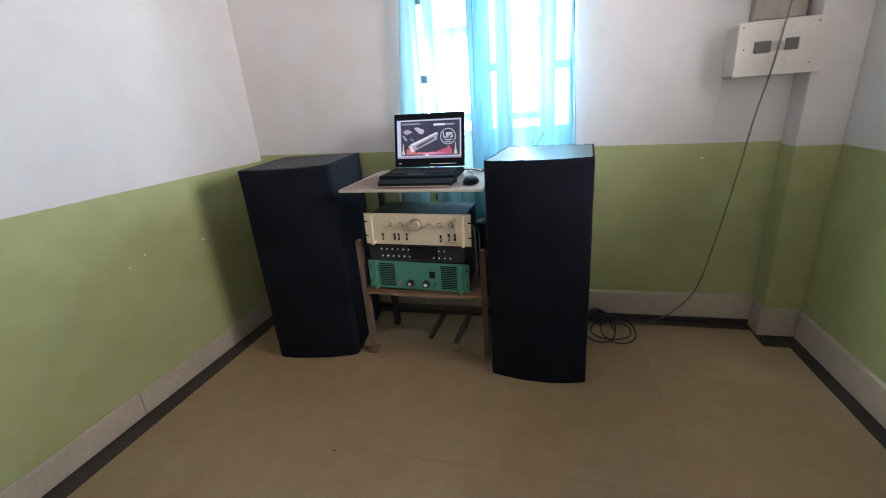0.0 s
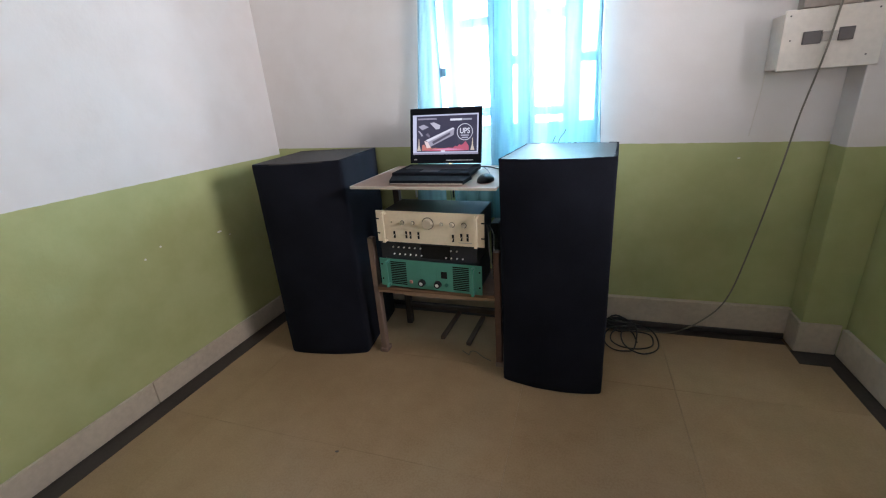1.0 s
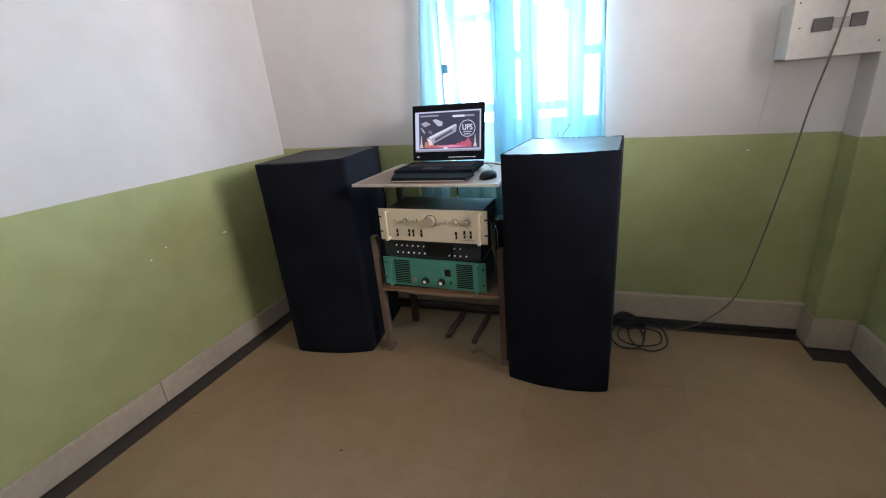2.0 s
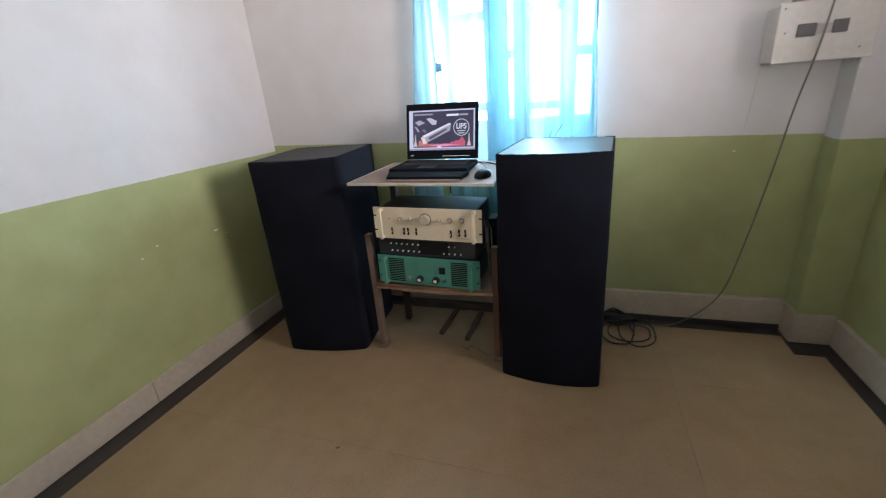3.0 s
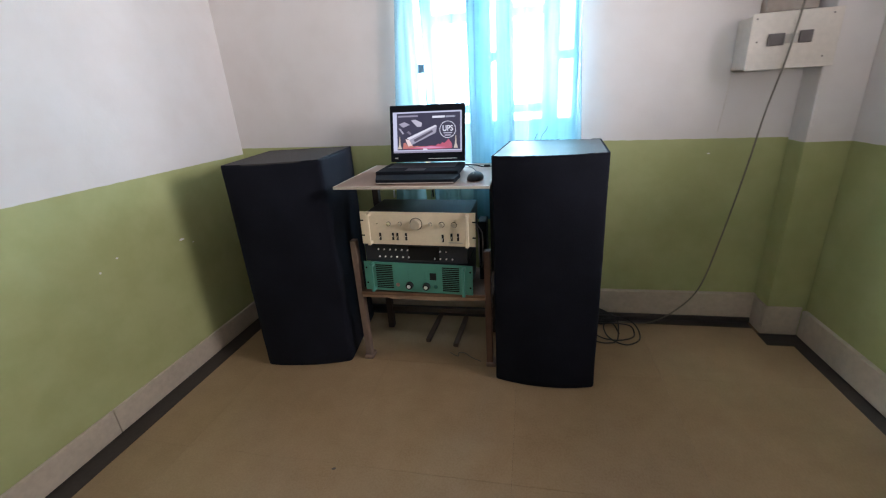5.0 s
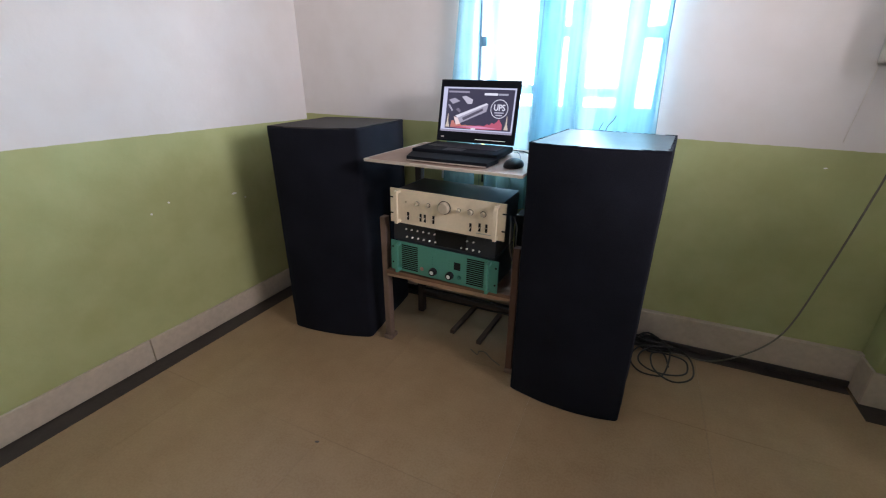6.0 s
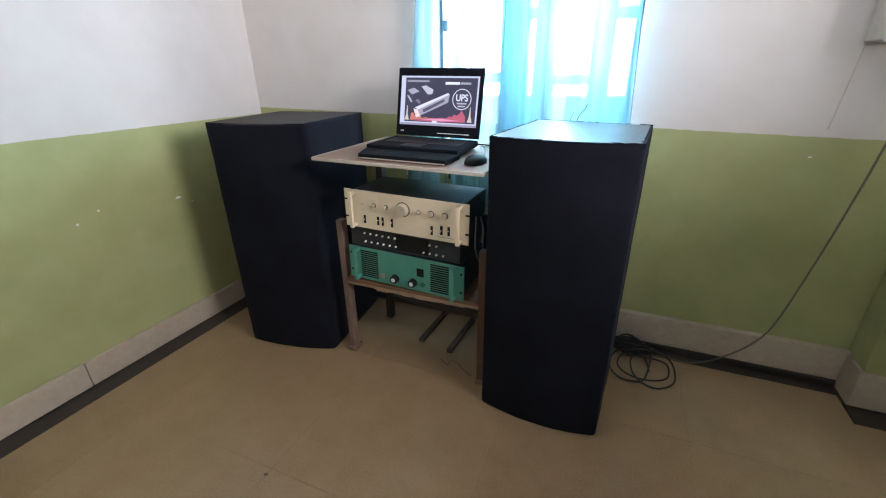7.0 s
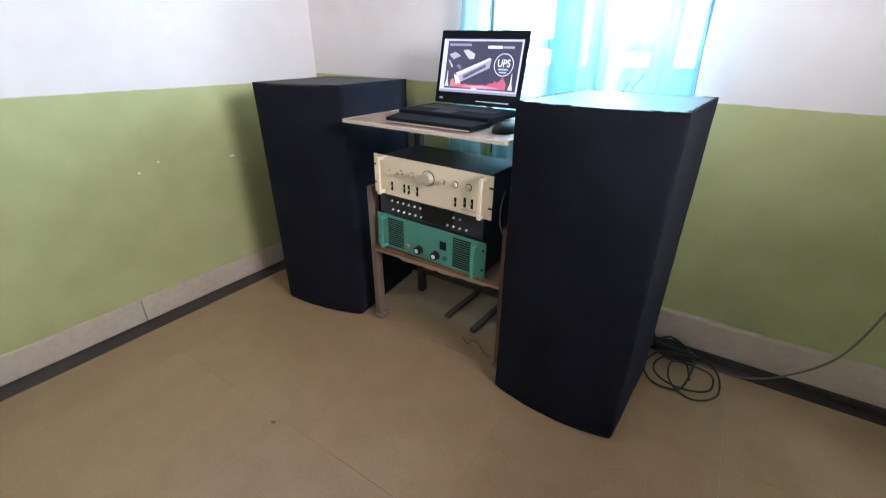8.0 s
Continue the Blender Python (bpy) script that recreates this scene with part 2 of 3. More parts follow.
def box(x0, x1, y0, y1, z0, z1, bevel=0.0, into=None):
    bm = bmesh.new()
    bmesh.ops.create_cube(bm, size=1)
    for v in bm.verts:
        v.co = ((x0 + x1) / 2 + v.co.x * (x1 - x0), (y0 + y1) / 2 + v.co.y * (y1 - y0), (z0 + z1) / 2 + v.co.z * (z1 - z0))
    if bevel:
        bmesh.ops.bevel(bm, geom=bm.edges[:], offset=bevel, segments=2, affect="EDGES", profile=0.5)
    if into is not None:
        return merge(into, bm)
    return bm


def merge(a, b):
    me = bpy.data.meshes.new("piece")
    b.to_mesh(me)
    b.free()
    a.from_mesh(me)
    bpy.data.meshes.remove(me)
    return a


def prism(outline, z0, z1, bevel=0.0):
    """An upright solid over an outline of (x, y) points."""
    bm = bmesh.new()
    low = [bm.verts.new((x, y, z0)) for x, y in outline]
    high = [bm.verts.new((x, y, z1)) for x, y in outline]
    bm.faces.new(low[::-1])
    bm.faces.new(high)
    for k in range(len(low)):
        j = (k + 1) % len(low)
        bm.faces.new((low[k], low[j], high[j], high[k]))
    if bevel:
        bmesh.ops.bevel(bm, geom=[e for e in bm.edges if e.calc_face_angle(0) > 0.5], offset=bevel, segments=2, affect="EDGES", profile=0.5)
    return bm


def turned(profile, segs=20, m=None):
    """A solid of revolution about -y: (radius, forward) pairs from the panel outwards."""
    bm = bmesh.new()
    rings = []
    for r, f in profile:
        rings.append([bm.verts.new((r * math.cos(a), -f, r * math.sin(a))) for a in (2 * math.pi * k / segs for k in range(segs))])
    for a, b in zip(rings, rings[1:]):
        for k in range(segs):
            j = (k + 1) % segs
            bm.faces.new((a[k], a[j], b[j], b[k]))
    bm.faces.new(rings[0])
    bm.faces.new(rings[-1][::-1])
    if m:
        bm.transform(m)
    return bm


def smooth_line(points, steps=8):
    p = [Vector(q) for q in points]
    p = [p[0] * 2 - p[1], *p, p[-1] * 2 - p[-2]]
    out = []
    for a, b, c, d in zip(p, p[1:], p[2:], p[3:]):
        for k in range(steps):
            t = k / steps
            out.append(0.5 * (2 * b + (c - a) * t + (2 * a - 5 * b + 4 * c - d) * t * t + (3 * b - a - 3 * c + d) * t ** 3))
    return out + [p[-2]]


def tube(points, radius, segs=8, steps=8):
    line = smooth_line(points, steps)
    bm = bmesh.new()
    rings, up = [], None
    for k, p in enumerate(line):
        way = (line[min(k + 1, len(line) - 1)] - line[max(k - 1, 0)]).normalized()
        if up is None:
            up = way.orthogonal().normalized()
        up = (up - way * up.dot(way)).normalized()
        side = way.cross(up)
        rings.append([bm.verts.new(p + radius * (math.cos(a) * up + math.sin(a) * side)) for a in (2 * math.pi * j / segs for j in range(segs))])
    for a, b in zip(rings, rings[1:]):
        for k in range(segs):
            j = (k + 1) % segs
            bm.faces.new((a[k], a[j], b[j], b[k]))
    bm.faces.new(rings[0])
    bm.faces.new(rings[-1])
    return bm


def fleck(w, h, seed):
    """A small irregular chip, 1.5 mm thick, facing -y."""
    rnd = random.Random(seed)
    ring = [(w / 2 * math.cos(a) * rnd.uniform(0.6, 1.1), h / 2 * math.sin(a) * rnd.uniform(0.6, 1.1)) for a in (2 * math.pi * k / 9 for k in range(9))]
    bm = prism(ring, 0, 0.0015)
    bm.transform(Matrix.Rotation(radians(90), 4, "X"))
    return bm


# ---- structure ----
T = 0.2
OUT = 40.0
ground = tagged(link("ground", box(-OUT, OUT, -OUT, OUT, -0.5, -0.35), M_EARTH), "dry pale earth outside the room", "ground", kind="structure")
floor = tagged(link("floor", box(WEST - T, EAST + T, SOUTH - T, NORTH + T, -0.35, -0.004), M_GROUT), "beige tiled floor with a dark painted border", "floor", kind="structure")
ceiling = tagged(link("ceiling", box(WEST - T, EAST + T, SOUTH - T, NORTH + T, TOP, TOP + 0.2), M_CEIL), "plain grey plastered ceiling", "ceiling", kind="structure")

bm = box(WEST - T, WX0, NORTH, NORTH + T, -0.004, TOP)
box(WX1, EAST + T, NORTH, NORTH + T, -0.004, TOP, into=bm)
box(WX0, WX1, NORTH, NORTH + T, -0.004, WZ0, into=bm)
box(WX0, WX1, NORTH, NORTH + T, WZ1, TOP, into=bm)
wall_north = tagged(link("wall_north", bm, M_NORTH), "white wall with an olive green dado, around a window", "wall", kind="structure")
wall_west = tagged(link("wall_west", box(WEST - T, WEST, SOUTH, NORTH, -0.004, TOP), M_WEST), "white wall with an olive green painted dado", "wall", kind="structure")
bm = box(EAST, EAST + T, SOUTH, DY0, -0.004, TOP)
box(EAST, EAST + T, DY1, NORTH, -0.004, TOP, into=bm)
box(EAST, EAST + T, DY0, DY1, DZ1, TOP, into=bm)
box(EAST, EAST + T, DY0, DY1, -0.004, DZ0, into=bm)
wall_east = tagged(link("wall_east", bm, M_EAST), "white wall with an olive green painted dado", "wall", kind="structure")
bm = box(WEST - T, SX_0, SOUTH - T, SOUTH, -0.004, TOP)
box(SX_1, EAST + T, SOUTH - T, SOUTH, -0.004, TOP, into=bm)
box(SX_0, SX_1, SOUTH - T, SOUTH, SZ_1, TOP, into=bm)
box(SX_0, SX_1, SOUTH - T, SOUTH, -0.004, SZ_0, into=bm)
wall_south = tagged(link("wall_south", bm, M_EAST), "plain white and green wall with an added opening for fill light", "wall", kind="structure")
CX, CY = 0.998, 2.115                                # corner column
column = tagged(link("column", box(CX, EAST, CY, NORTH, -0.004, TOP, 0.004), M_EAST), "square corner column painted white and green", "column", kind="structure")

# skirting boards, each with a worn rounded top
S = 0.012


def skirting(name, x0, x1, y0, y1, h):
    return tagged(link(name, box(x0, x1, y0, y1, 0.004 if h < 0.155 else 0.03, h, 0.003), M_SKIRT), "cream painted cement skirting with scuffs", "skirting", kind="structure")


skirting("baseboard_west_south", WEST, WEST + S, SOUTH, 1.131, 0.112)
skirting("baseboard_west_north", WEST, WEST + S, 1.134, NORTH - 0.03, 0.112)
skirting("baseboard_north", WEST, CX, NORTH - 0.03, NORTH, 0.157)
tagged(link("trim_cove_north", box(WEST, CX - 0.012, NORTH - 0.036, NORTH, 0.0016, 0.030, 0.003), M_BAND), "dark brown cove at the foot of the wall", "floor border", kind="structure")
skirting("baseboard_column_side", CX - S, CX, CY, NORTH - 0.03, 0.150)
skirting("baseboard_column_front", CX - S, EAST - 0.022, CY - S, CY, 0.148)
skirting("baseboard_east", EAST - 0.022, EAST, SOUTH, CY - S, 0.135)

# dark border laid along the walls
B = 0.098
BN = 0.082
BE = 0.075
border = tagged(link("trim_border_west", box(WEST, WEST + B, SOUTH, NORTH - BN, -0.004, 0.0015), M_BAND), "dark brown border strip along the floor edge", "floor border", kind="structure")
tagged(link("trim_border_north", box(WEST, CX - 0.0205, NORTH - BN, NORTH, -0.004, 0.0015), M_BAND), "dark brown border strip along the floor edge", "floor border", kind="structure")
tagged(link("trim_border_column", box(CX - 0.02, EAST, CY - 0.105, CY, -0.004, 0.0015), M_BAND), "dark brown border strip round the column foot", "floor border", kind="structure")
tagged(link("trim_border_east", box(EAST - BE, EAST, SOUTH, CY - 0.105, -0.004, 0.0015), M_BAND), "dark brown border strip along the floor edge", "floor border", kind="structure")

# paint chips on the walls
for n, (y, z, w, h) in enumerate([(1.675, 0.625, 0.022, 0.010), (1.279, 0.628, 0.009, 0.008), (1.358, 0.658, 0.008, 0.007), (1.735, 0.592, 0.008, 0.005)]):
    c = part("paint_chip", fleck(w * 1.3, h * 1.3, n), M_FLECK, wall_west)
    c.matrix_world = pose(WEST + 0.0005, y, z, 0, 0, 90)
for n, (x, z, w, h) in enumerate([(0.693, 0.848, 0.016, 0.007)]):
    c = part("paint_chip", fleck(w, h, 9 + n), M_FLECK, wall_north)
    c.matrix_world = pose(x, NORTH - 0.0005, z)

# window
window = thing("window_1", pose(0, NORTH + 0.06, 0), "blue-grey painted window with narrow glazed lights", "window", kind="structure")
FY0, FY1 = 0.0, 0.05
stiles = [(WX0, WX0 + 0.014), (-0.620, -0.565), (-0.400, -0.288), (-0.262, -0.178), (-0.046, 0.030), (WX1 - 0.02, WX1)]
for a, b in stiles:
    part("stile", box(a, b, FY0, FY1, WZ0, WZ1, 0.003), M_FRAME, window)
rails = {0: (1.304, 1.67), 1: (1.10, 1.51), 2: (1.33,), 3: (1.09, 1.51), 4: (1.315,)}
for k, (left, right) in enumerate(zip(stiles, stiles[1:])):
    a, b = left[1], right[0]
    levels = [WZ0 + 0.012, 0.90, *rails[k], WZ1 - 0.02]
    for z in levels:
        part("rail", box(a, b, FY0 + 0.005, FY1 - 0.005, z - 0.02, z + 0.02, 0.003), M_FRAME, window)
    for z0, z1 in zip(levels, levels[1:]):
        p = part("pane", box(a, b, 0.022, 0.026, z0 + 0.02, z1 - 0.02), m_glass, window)
        p.visible_shadow = False
part("sill", box(WX0, WX1, -0.055, 0.0, WZ0 - 0.003, WZ0 + 0.010, 0.003), M_SKIRT, window)


# curtains
def curtain(name, x0, x1, z0, z1, y, folds, depth, phase, sway, lean, label):
    """A hanging cloth; lean gives how far each side edge drifts along x for every metre up."""
    bm = bmesh.new()
    nx, nz = 90, 50
    grid = []
    for j in range(nz + 1):
        v = j / nz
        z = z0 + (z1 - z0) * v
        row = []
        for i in range(nx + 1):
            u = i / nx
            loose = 0.55 + 0.45 * (1 - v)
            w = math.sin(2 * math.pi * folds * u + phase + 0.7 * math.sin(3 * v + phase)) + 0.35 * math.sin(2 * math.pi * folds * 2.3 * u + 2 * phase + 1.3 * v)
            x = x0 + (x1 - x0) * u + sway * (1 - v) * math.sin(math.pi * u) + 0.010 * math.sin(2 * math.pi * folds * u + phase + 1.2) * loose + (lean[0] * (1 - u) + lean[1] * u) * (z - 1.4)
            drop = 0.006 * math.sin(9 * u + phase) * (1 - v)
            row.append(bm.verts.new((x, y + depth * loose * w, z + drop)))
        grid.append(row)
    for a, b in zip(grid, grid[1:]):
        for i in range(nx):
            bm.faces.new((a[i], a[i + 1], b[i + 1], b[i]))
    ob = link(name, bm, M_CLOTH, True)
    return tagged(ob, label, "curtain", "window curtains")


left_curtain = curtain("curtain", -0.603, -0.22, 0.575, 2.52, NORTH - 0.045, 5.2, 0.009, 0.4, -0.02, (-0.014, 0.0), "sheer light blue curtain hanging over the window")
right_curtain = curtain("curtain", -0.348, 0.096, 0.565, 2.52, NORTH - 0.072, 6.1, 0.010, 2.1, 0.03, (0.02, -0.05), "sheer light blue curtain hanging over the window")


def folded_edge(parent, left, right, z0, z1, y, folds, phase):
    """The edge of a curtain folded back over itself; left and right give x at the bottom and the top."""
    bm = bmesh.new()
    nx, nz = 24, 30
    rows = []
    for j in range(nz + 1):
        v = j / nz
        a, b = left[0] + (left[1] - left[0]) * v, right[0] + (right[1] - right[0]) * v
        rows.append([bm.verts.new((a + (b - a) * i / nx, y + 0.006 * math.sin(2 * math.pi * folds * i / nx + phase + 0.8 * v) + 0.004 * (i / nx), z0 + (z1 - z0) * v)) for i in range(nx + 1)])
    for a, b in zip(rows, rows[1:]):
        for i in range(nx):
            bm.faces.new((a[i], a[i + 1], b[i + 1], b[i]))
    return part("folded_edge", bm, M_CLOTH, parent, "", True)


folded_edge(left_curtain, (-0.795, -0.615), (-0.622, -0.603), 0.58, 2.515, NORTH - 0.066, 1.6, 0.3)
folded_edge(right_curtain, (-0.145, 0.050), (0.140, 0.060), 0.575, 2.515, NORTH - 0.096, 2.6, 1.0)
for owner, pts in ((left_curtain, [(-0.592, NORTH - 0.074, 0.60), (-0.603, NORTH - 0.074, 1.4), (-0.614, NORTH - 0.072, 2.51)]),
                   (right_curtain, [(-0.349, NORTH - 0.086, 1.16), (-0.340, NORTH - 0.086, 1.7), (-0.330, NORTH - 0.086, 2.51)]),
                   (right_curtain, [(0.141, NORTH - 0.094, 0.59), (0.107, NORTH - 0.094, 1.4), (0.061, NORTH - 0.094, 2.51)])):
    part("hem", tube(pts, 0.0013, 6, 4), M_HEM, owner, "dark stitched hem")
bm = tube([(-0.78, NORTH - 0.05, 2.53), (-0.3, NORTH - 0.05, 2.527), (0.19, NORTH - 0.05, 2.53)], 0.008)
rod = tagged(link("curtain_rod", bm, M_SILVER, True), "thin metal curtain rod above the window", "curtain rod")
for x in (-0.775, 0.185):
    part("bracket", box(x - 0.006, x + 0.006, NORTH - 0.055, NORTH, 2.515, 2.527, 0.002), M_SILVER, rod)


# ---- loudspeakers ----
def carpeted(ring, sharp, h, radius, seed):
    """A cabinet under glued carpet: soft corners and slightly lumpy faces."""
    outline = []
    for k, p in enumerate(ring):
        p = Vector(p)
        if k not in sharp:
            outline.append(p)
            continue
        a, b = Vector(ring[k - 1]) - p, Vector(ring[(k + 1) % len(ring)]) - p
        a, b = p + a.normalized() * min(radius, a.length * 0.45), p + b.normalized() * min(radius, b.length * 0.45)
        outline += [a.lerp(p, u).lerp(p.lerp(b, u), u) for u in (0, 0.25, 0.5, 0.75, 1)]
    dense = []
    for p, q in zip(outline, outline[1:] + outline[:1]):
        n = max(1, round((q - p).length / 0.03))
        dense += [p.lerp(q, k / n) for k in range(n)]
    mid = sum(dense, Vector((0, 0))) / len(dense)
    bm = bmesh.new()
    rows = []
    levels = [(0.0, 0.004), (0.006, 0.0)] + [(0.006 + (h - 0.012) * k / 32, 0.0) for k in range(1, 33)] + [(h - 0.002, 0.0015), (h, 0.005)]
    for z, inset in levels:
        row = []
        for p in dense:
            out = (p - mid).normalized()
            lump = 0.0022 * noise.noise(Vector((p.x * 9, p.y * 9, z * 7 + seed))) + 0.0012 * noise.noise(Vector((p.x * 40, p.y * 40, z * 34 + seed)))
            q = p + out * (lump - inset)
            row.append(bm.verts.new((q.x, q.y, z)))
        rows.append(row)
    for a, b in zip(rows, rows[1:]):
        for k in range(len(a)):
            j = (k + 1) % len(a)
            bm.faces.new((a[k], a[j], b[j], b[k]))
    bm.faces.new(rows[0][::-1])
    bm.faces.new(rows[-1])
    return bm


def loudspeaker(fl, fr, rr, rl, h, bow, top, fray, radius, label, seed):
    rnd = random.Random(seed)
    mid = Vector(((fl[0] + fr[0] + rr[0] + rl[0]) / 4, (fl[1] + fr[1] + rr[1] + rl[1]) / 4))
    base = thing("loudspeaker", pose(mid.x, mid.y, 0), label, "loudspeaker", "pair of loudspeakers")
    a, b = Vector(fl) - mid, Vector(fr) - mid
    side = (b - a).normalized()
    out = Vector((side.y, -side.x))
    front = []
    for k in range(13):
        u = k / 12
        front.append(a.lerp(b, u) + out * bow * (1 - (2 * u - 1) ** 2))
    ring = [tuple(p) for p in front] + [tuple(Vector(rr) - mid), tuple(Vector(rl) - mid)]
    part("cabinet", carpeted(ring, (0, 12, 13, 14), h - 0.003, radius, seed * 7.3), M_CARPET, base, "black carpet-covered cabinet with a bowed front", True)
    c = sum((Vector(p) for p in ring), Vector((0, 0))) / len(ring)
    inner = [tuple(c + (Vector(p) - c) * 0.958) for p in ring]
    part("top_panel", prism(inner, h - 0.006, h + 0.001), top, base, "worn grey top panel")
    # frayed carpet lip round the top edge
    fray_in = 0.001 if radius < 0.015 else 0.006
    bm = bmesh.new()
    closed = [Vector(p) for p in ring] + [Vector(ring[0])]
    for p, q in zip(closed, closed[1:]):
        n = max(2, int((q - p).length / 0.012))
        for k in range(n):
            s, e = p.lerp(q, k / n), p.lerp(q, (k + 1) / n)
            t = (c - s).normalized()
            w, z = rnd.uniform(0.007, 0.013), h + rnd.uniform(-0.001, fray)
            s0, e0 = s + t * fray_in, e + t * fray_in
            s1, e1 = s + t * w, e + t * w
            lo = [bm.verts.new((v.x, v.y, h - 0.012)) for v in (s0, e0, e1, s1)]
            hi = [bm.verts.new((v.x, v.y, z)) for v in (s0, e0, e1, s1)]
            bm.faces.new(hi)
            for i in range(4):
                j = (i + 1) % 4
                bm.faces.new((lo[i], lo[j], hi[j], hi[i]))
    part("frayed_edge", bm, M_CARPET, base)
    return base


loudspeaker((-0.236, 1.632), (0.165, 1.620), (0.196, 2.030), (-0.190, 2.100), 0.958, 0.030, M_TOPR, 0.0022, 0.010,
            "tall black carpeted loudspeaker with a worn grey top", 1)
loudspeaker((-1.337, 1.615), (-0.930, 1.690), (-0.985, 2.145), (-1.420, 2.105), 0.963, 0.022, M_TOPL, 0.0008, 0.020,
            "tall black carpeted loudspeaker with a dusty top", 2)

# ---- rack stand ----
stand = thing("rack_stand", pose(-0.55, 1.86, 0), "worn wooden stand with a shelf for amplifiers", "stand")
PX0, PX1, PYF, PYB = -0.285, 0.285, -0.125, 0.16
for x, h, m in ((PX0 - 0.020, 0.605, M_WOODZ), (PX1 - 0.006, 0.562, M_REDW)):
    part("front_post", box(x - 0.014, x + 0.014, PYF - 0.018, PYF + 0.018, 0, h, 0.004), m, stand)
# rear posts: shade at the back of the stand is in their colour
for x in (PX0, PX1):
    part("rear_post", box(x - 0.016, x + 0.016, PYB - 0.018, PYB + 0.018, 0, 0.848, 0.004), M_SHADEDW, stand)
part("shelf", box(PX0 + 0.0165 - 0.022, PX1 - 0.0165, PYF - 0.03, PYB - 0.0185, 0.352, 0.368, 0.002), M_WOODX, stand, "brown wooden shelf board")
rnd = random.Random(11)
steps = [PX0 - 0.005 + (PX1 - PX0 - 0.012) * k / 28 for k in range(29)]
ragged = [0.3395 - (0.010 if 6 < k < 26 else 0.002) * rnd.uniform(0.5, 1.0) for k in range(29)]
bm = prism([(x, z) for x, z in zip(steps, ragged)] + [(steps[-1], 0.3515), (steps[0], 0.3515)], 0.0, 0.020)
bm.transform(Matrix.Translation((0, PYF - 0.003, 0)) @ Matrix.Rotation(radians(90), 4, "X"))
part("front_rail", bm, M_PALE, stand, "pale splintered front rail")
for x in (PX0 - 0.004, PX1):
    part("side_rail", box(x - 0.011, x + 0.011, PYF + 0.018, PYB - 0.018, 0.325, 0.350, 0.003), M_WOODX, stand)
part("rear_rail", box(PX0 + 0.016, PX1 - 0.016, PYB - 0.01, PYB + 0.012, 0.10, 0.125, 0.003), M_SHADEDW, stand)
for x in (PX0, PX1):
    x -= 0.020 if x < 0 else 0.0
    part("foot_block", box(x - 0.022, x + 0.022, PYF - 0.026, PYF + 0.03, 0.0, 0.022, 0.005), M_WOODZ, stand, "worn wooden foot block")

table = thing("tabletop", pose(-0.545, 1.865, 0.8485, 0, 0.9, 0), "thin tan laminate board lying on the wooden stand", "tabletop")
part("board", box(-0.303, 0.303, -0.250, 0.255, 0.0025, 0.013, 0.002), M_LAMINATE, table)
part("front_lipping", box(-0.304, 0.304, -0.2545, -0.2505, 0.002, 0.0135, 0.0015), M_EDGE, table, "pale chipped front edge")
part("side_lipping", box(-0.3075, -0.3035, -0.2545, 0.255, 0.002, 0.0135, 0.0015), M_EDGE, table)

# two dark brown bars on the floor under the stand
for k, (x, y, r) in enumerate(((-0.592, 2.02, -3), (-0.446, 1.99, -3))):
    st = tagged(link("brown_floor_bar", box(-0.012, 0.012, -0.14, 0.14, 0, 0.020, 0.004), M_BAR), "dark brown bar on the floor", "stick", "sticks under the stand")
    st.matrix_world = pose(x, y, 0.0, 0, 0, r)


# ---- amplifiers ----
def at_panel(bm, x, z, f=0.0):
    bm.transform(Matrix.Translation((x, -f, z)))
    return bm


def handle(bm_h, deep, wide):
    """A flat rack handle: two arms and a grip, standing forward from the panel."""
    bm = box(-wide / 2, wide / 2, -deep, -deep + 0.010, 0.004, bm_h - 0.004, 0.002)
    box(-wide / 2, wide / 2, -deep + 0.004, 0.001, 0.004, 0.016, 0.002, into=bm)
    box(-wide / 2, wide / 2, -deep + 0.004, 0.001, bm_h - 0.016, bm_h - 0.004, 0.002, into=bm)
    return bm


def lever(x, z, parent, up):
    part("slot", at_panel(box(-0.0044, 0.0044, -0.0012, 0.001, -0.017, 0.015, 0.0005), x, z), M_HOLE_SHADE, parent)
    bm = tube([(0, 0, 0), (0, -0.012, up * 0.004), (0, -0.02, up * 0.008)], 0.0018, 6, 3)
    part("lever", at_panel(bm, x, z), M_CREAMD, parent)


def knob(name, x, z, r, deep, material, parent, label="", cap=None, dark=False):
    k = part(name, at_panel(turned([(r * 1.02, 0), (r * 1.02, 0.002), (r * 0.95, 0.003), (r * 0.9, deep - 0.002), (r * 0.8, deep)], 24), x, z), material, parent, label)
    # thin black ring: the knob's shadow put on the panel as colour
    if dark:
        part("shade_ring", at_panel(turned([(r * 1.24, 0), (r * 1.24, 0.0008), (r * 1.12, 0.0012)], 20), x, z), M_HOLE_SHADE, k)
    if cap:
        part("cap", at_panel(turned([(r * 0.5, 0), (r * 0.5, 0.002), (r * 0.4, 0.003)], 16), x, z, deep - 0.001), cap, k, "pale cap")
    return k


W = 0.4826
cream = thing("amplifier", pose(-0.5505, 1.682, 0.6005, 0, 1.2, -0.8), "cream-fronted rack amplifier with knobs and lever switches", "amplifier", "stacked audio units")
H = 0.141
part("front_panel", box(-W / 2, W / 2, 0, 0.004, 0, H, 0.001), M_CREAM, cream, "cream enamel panel")
part("chassis", box(-0.218, 0.218, 0.004, 0.235, 0.003, H - 0.006, 0.002), M_BLACKM, cream, "black sheet-metal case")
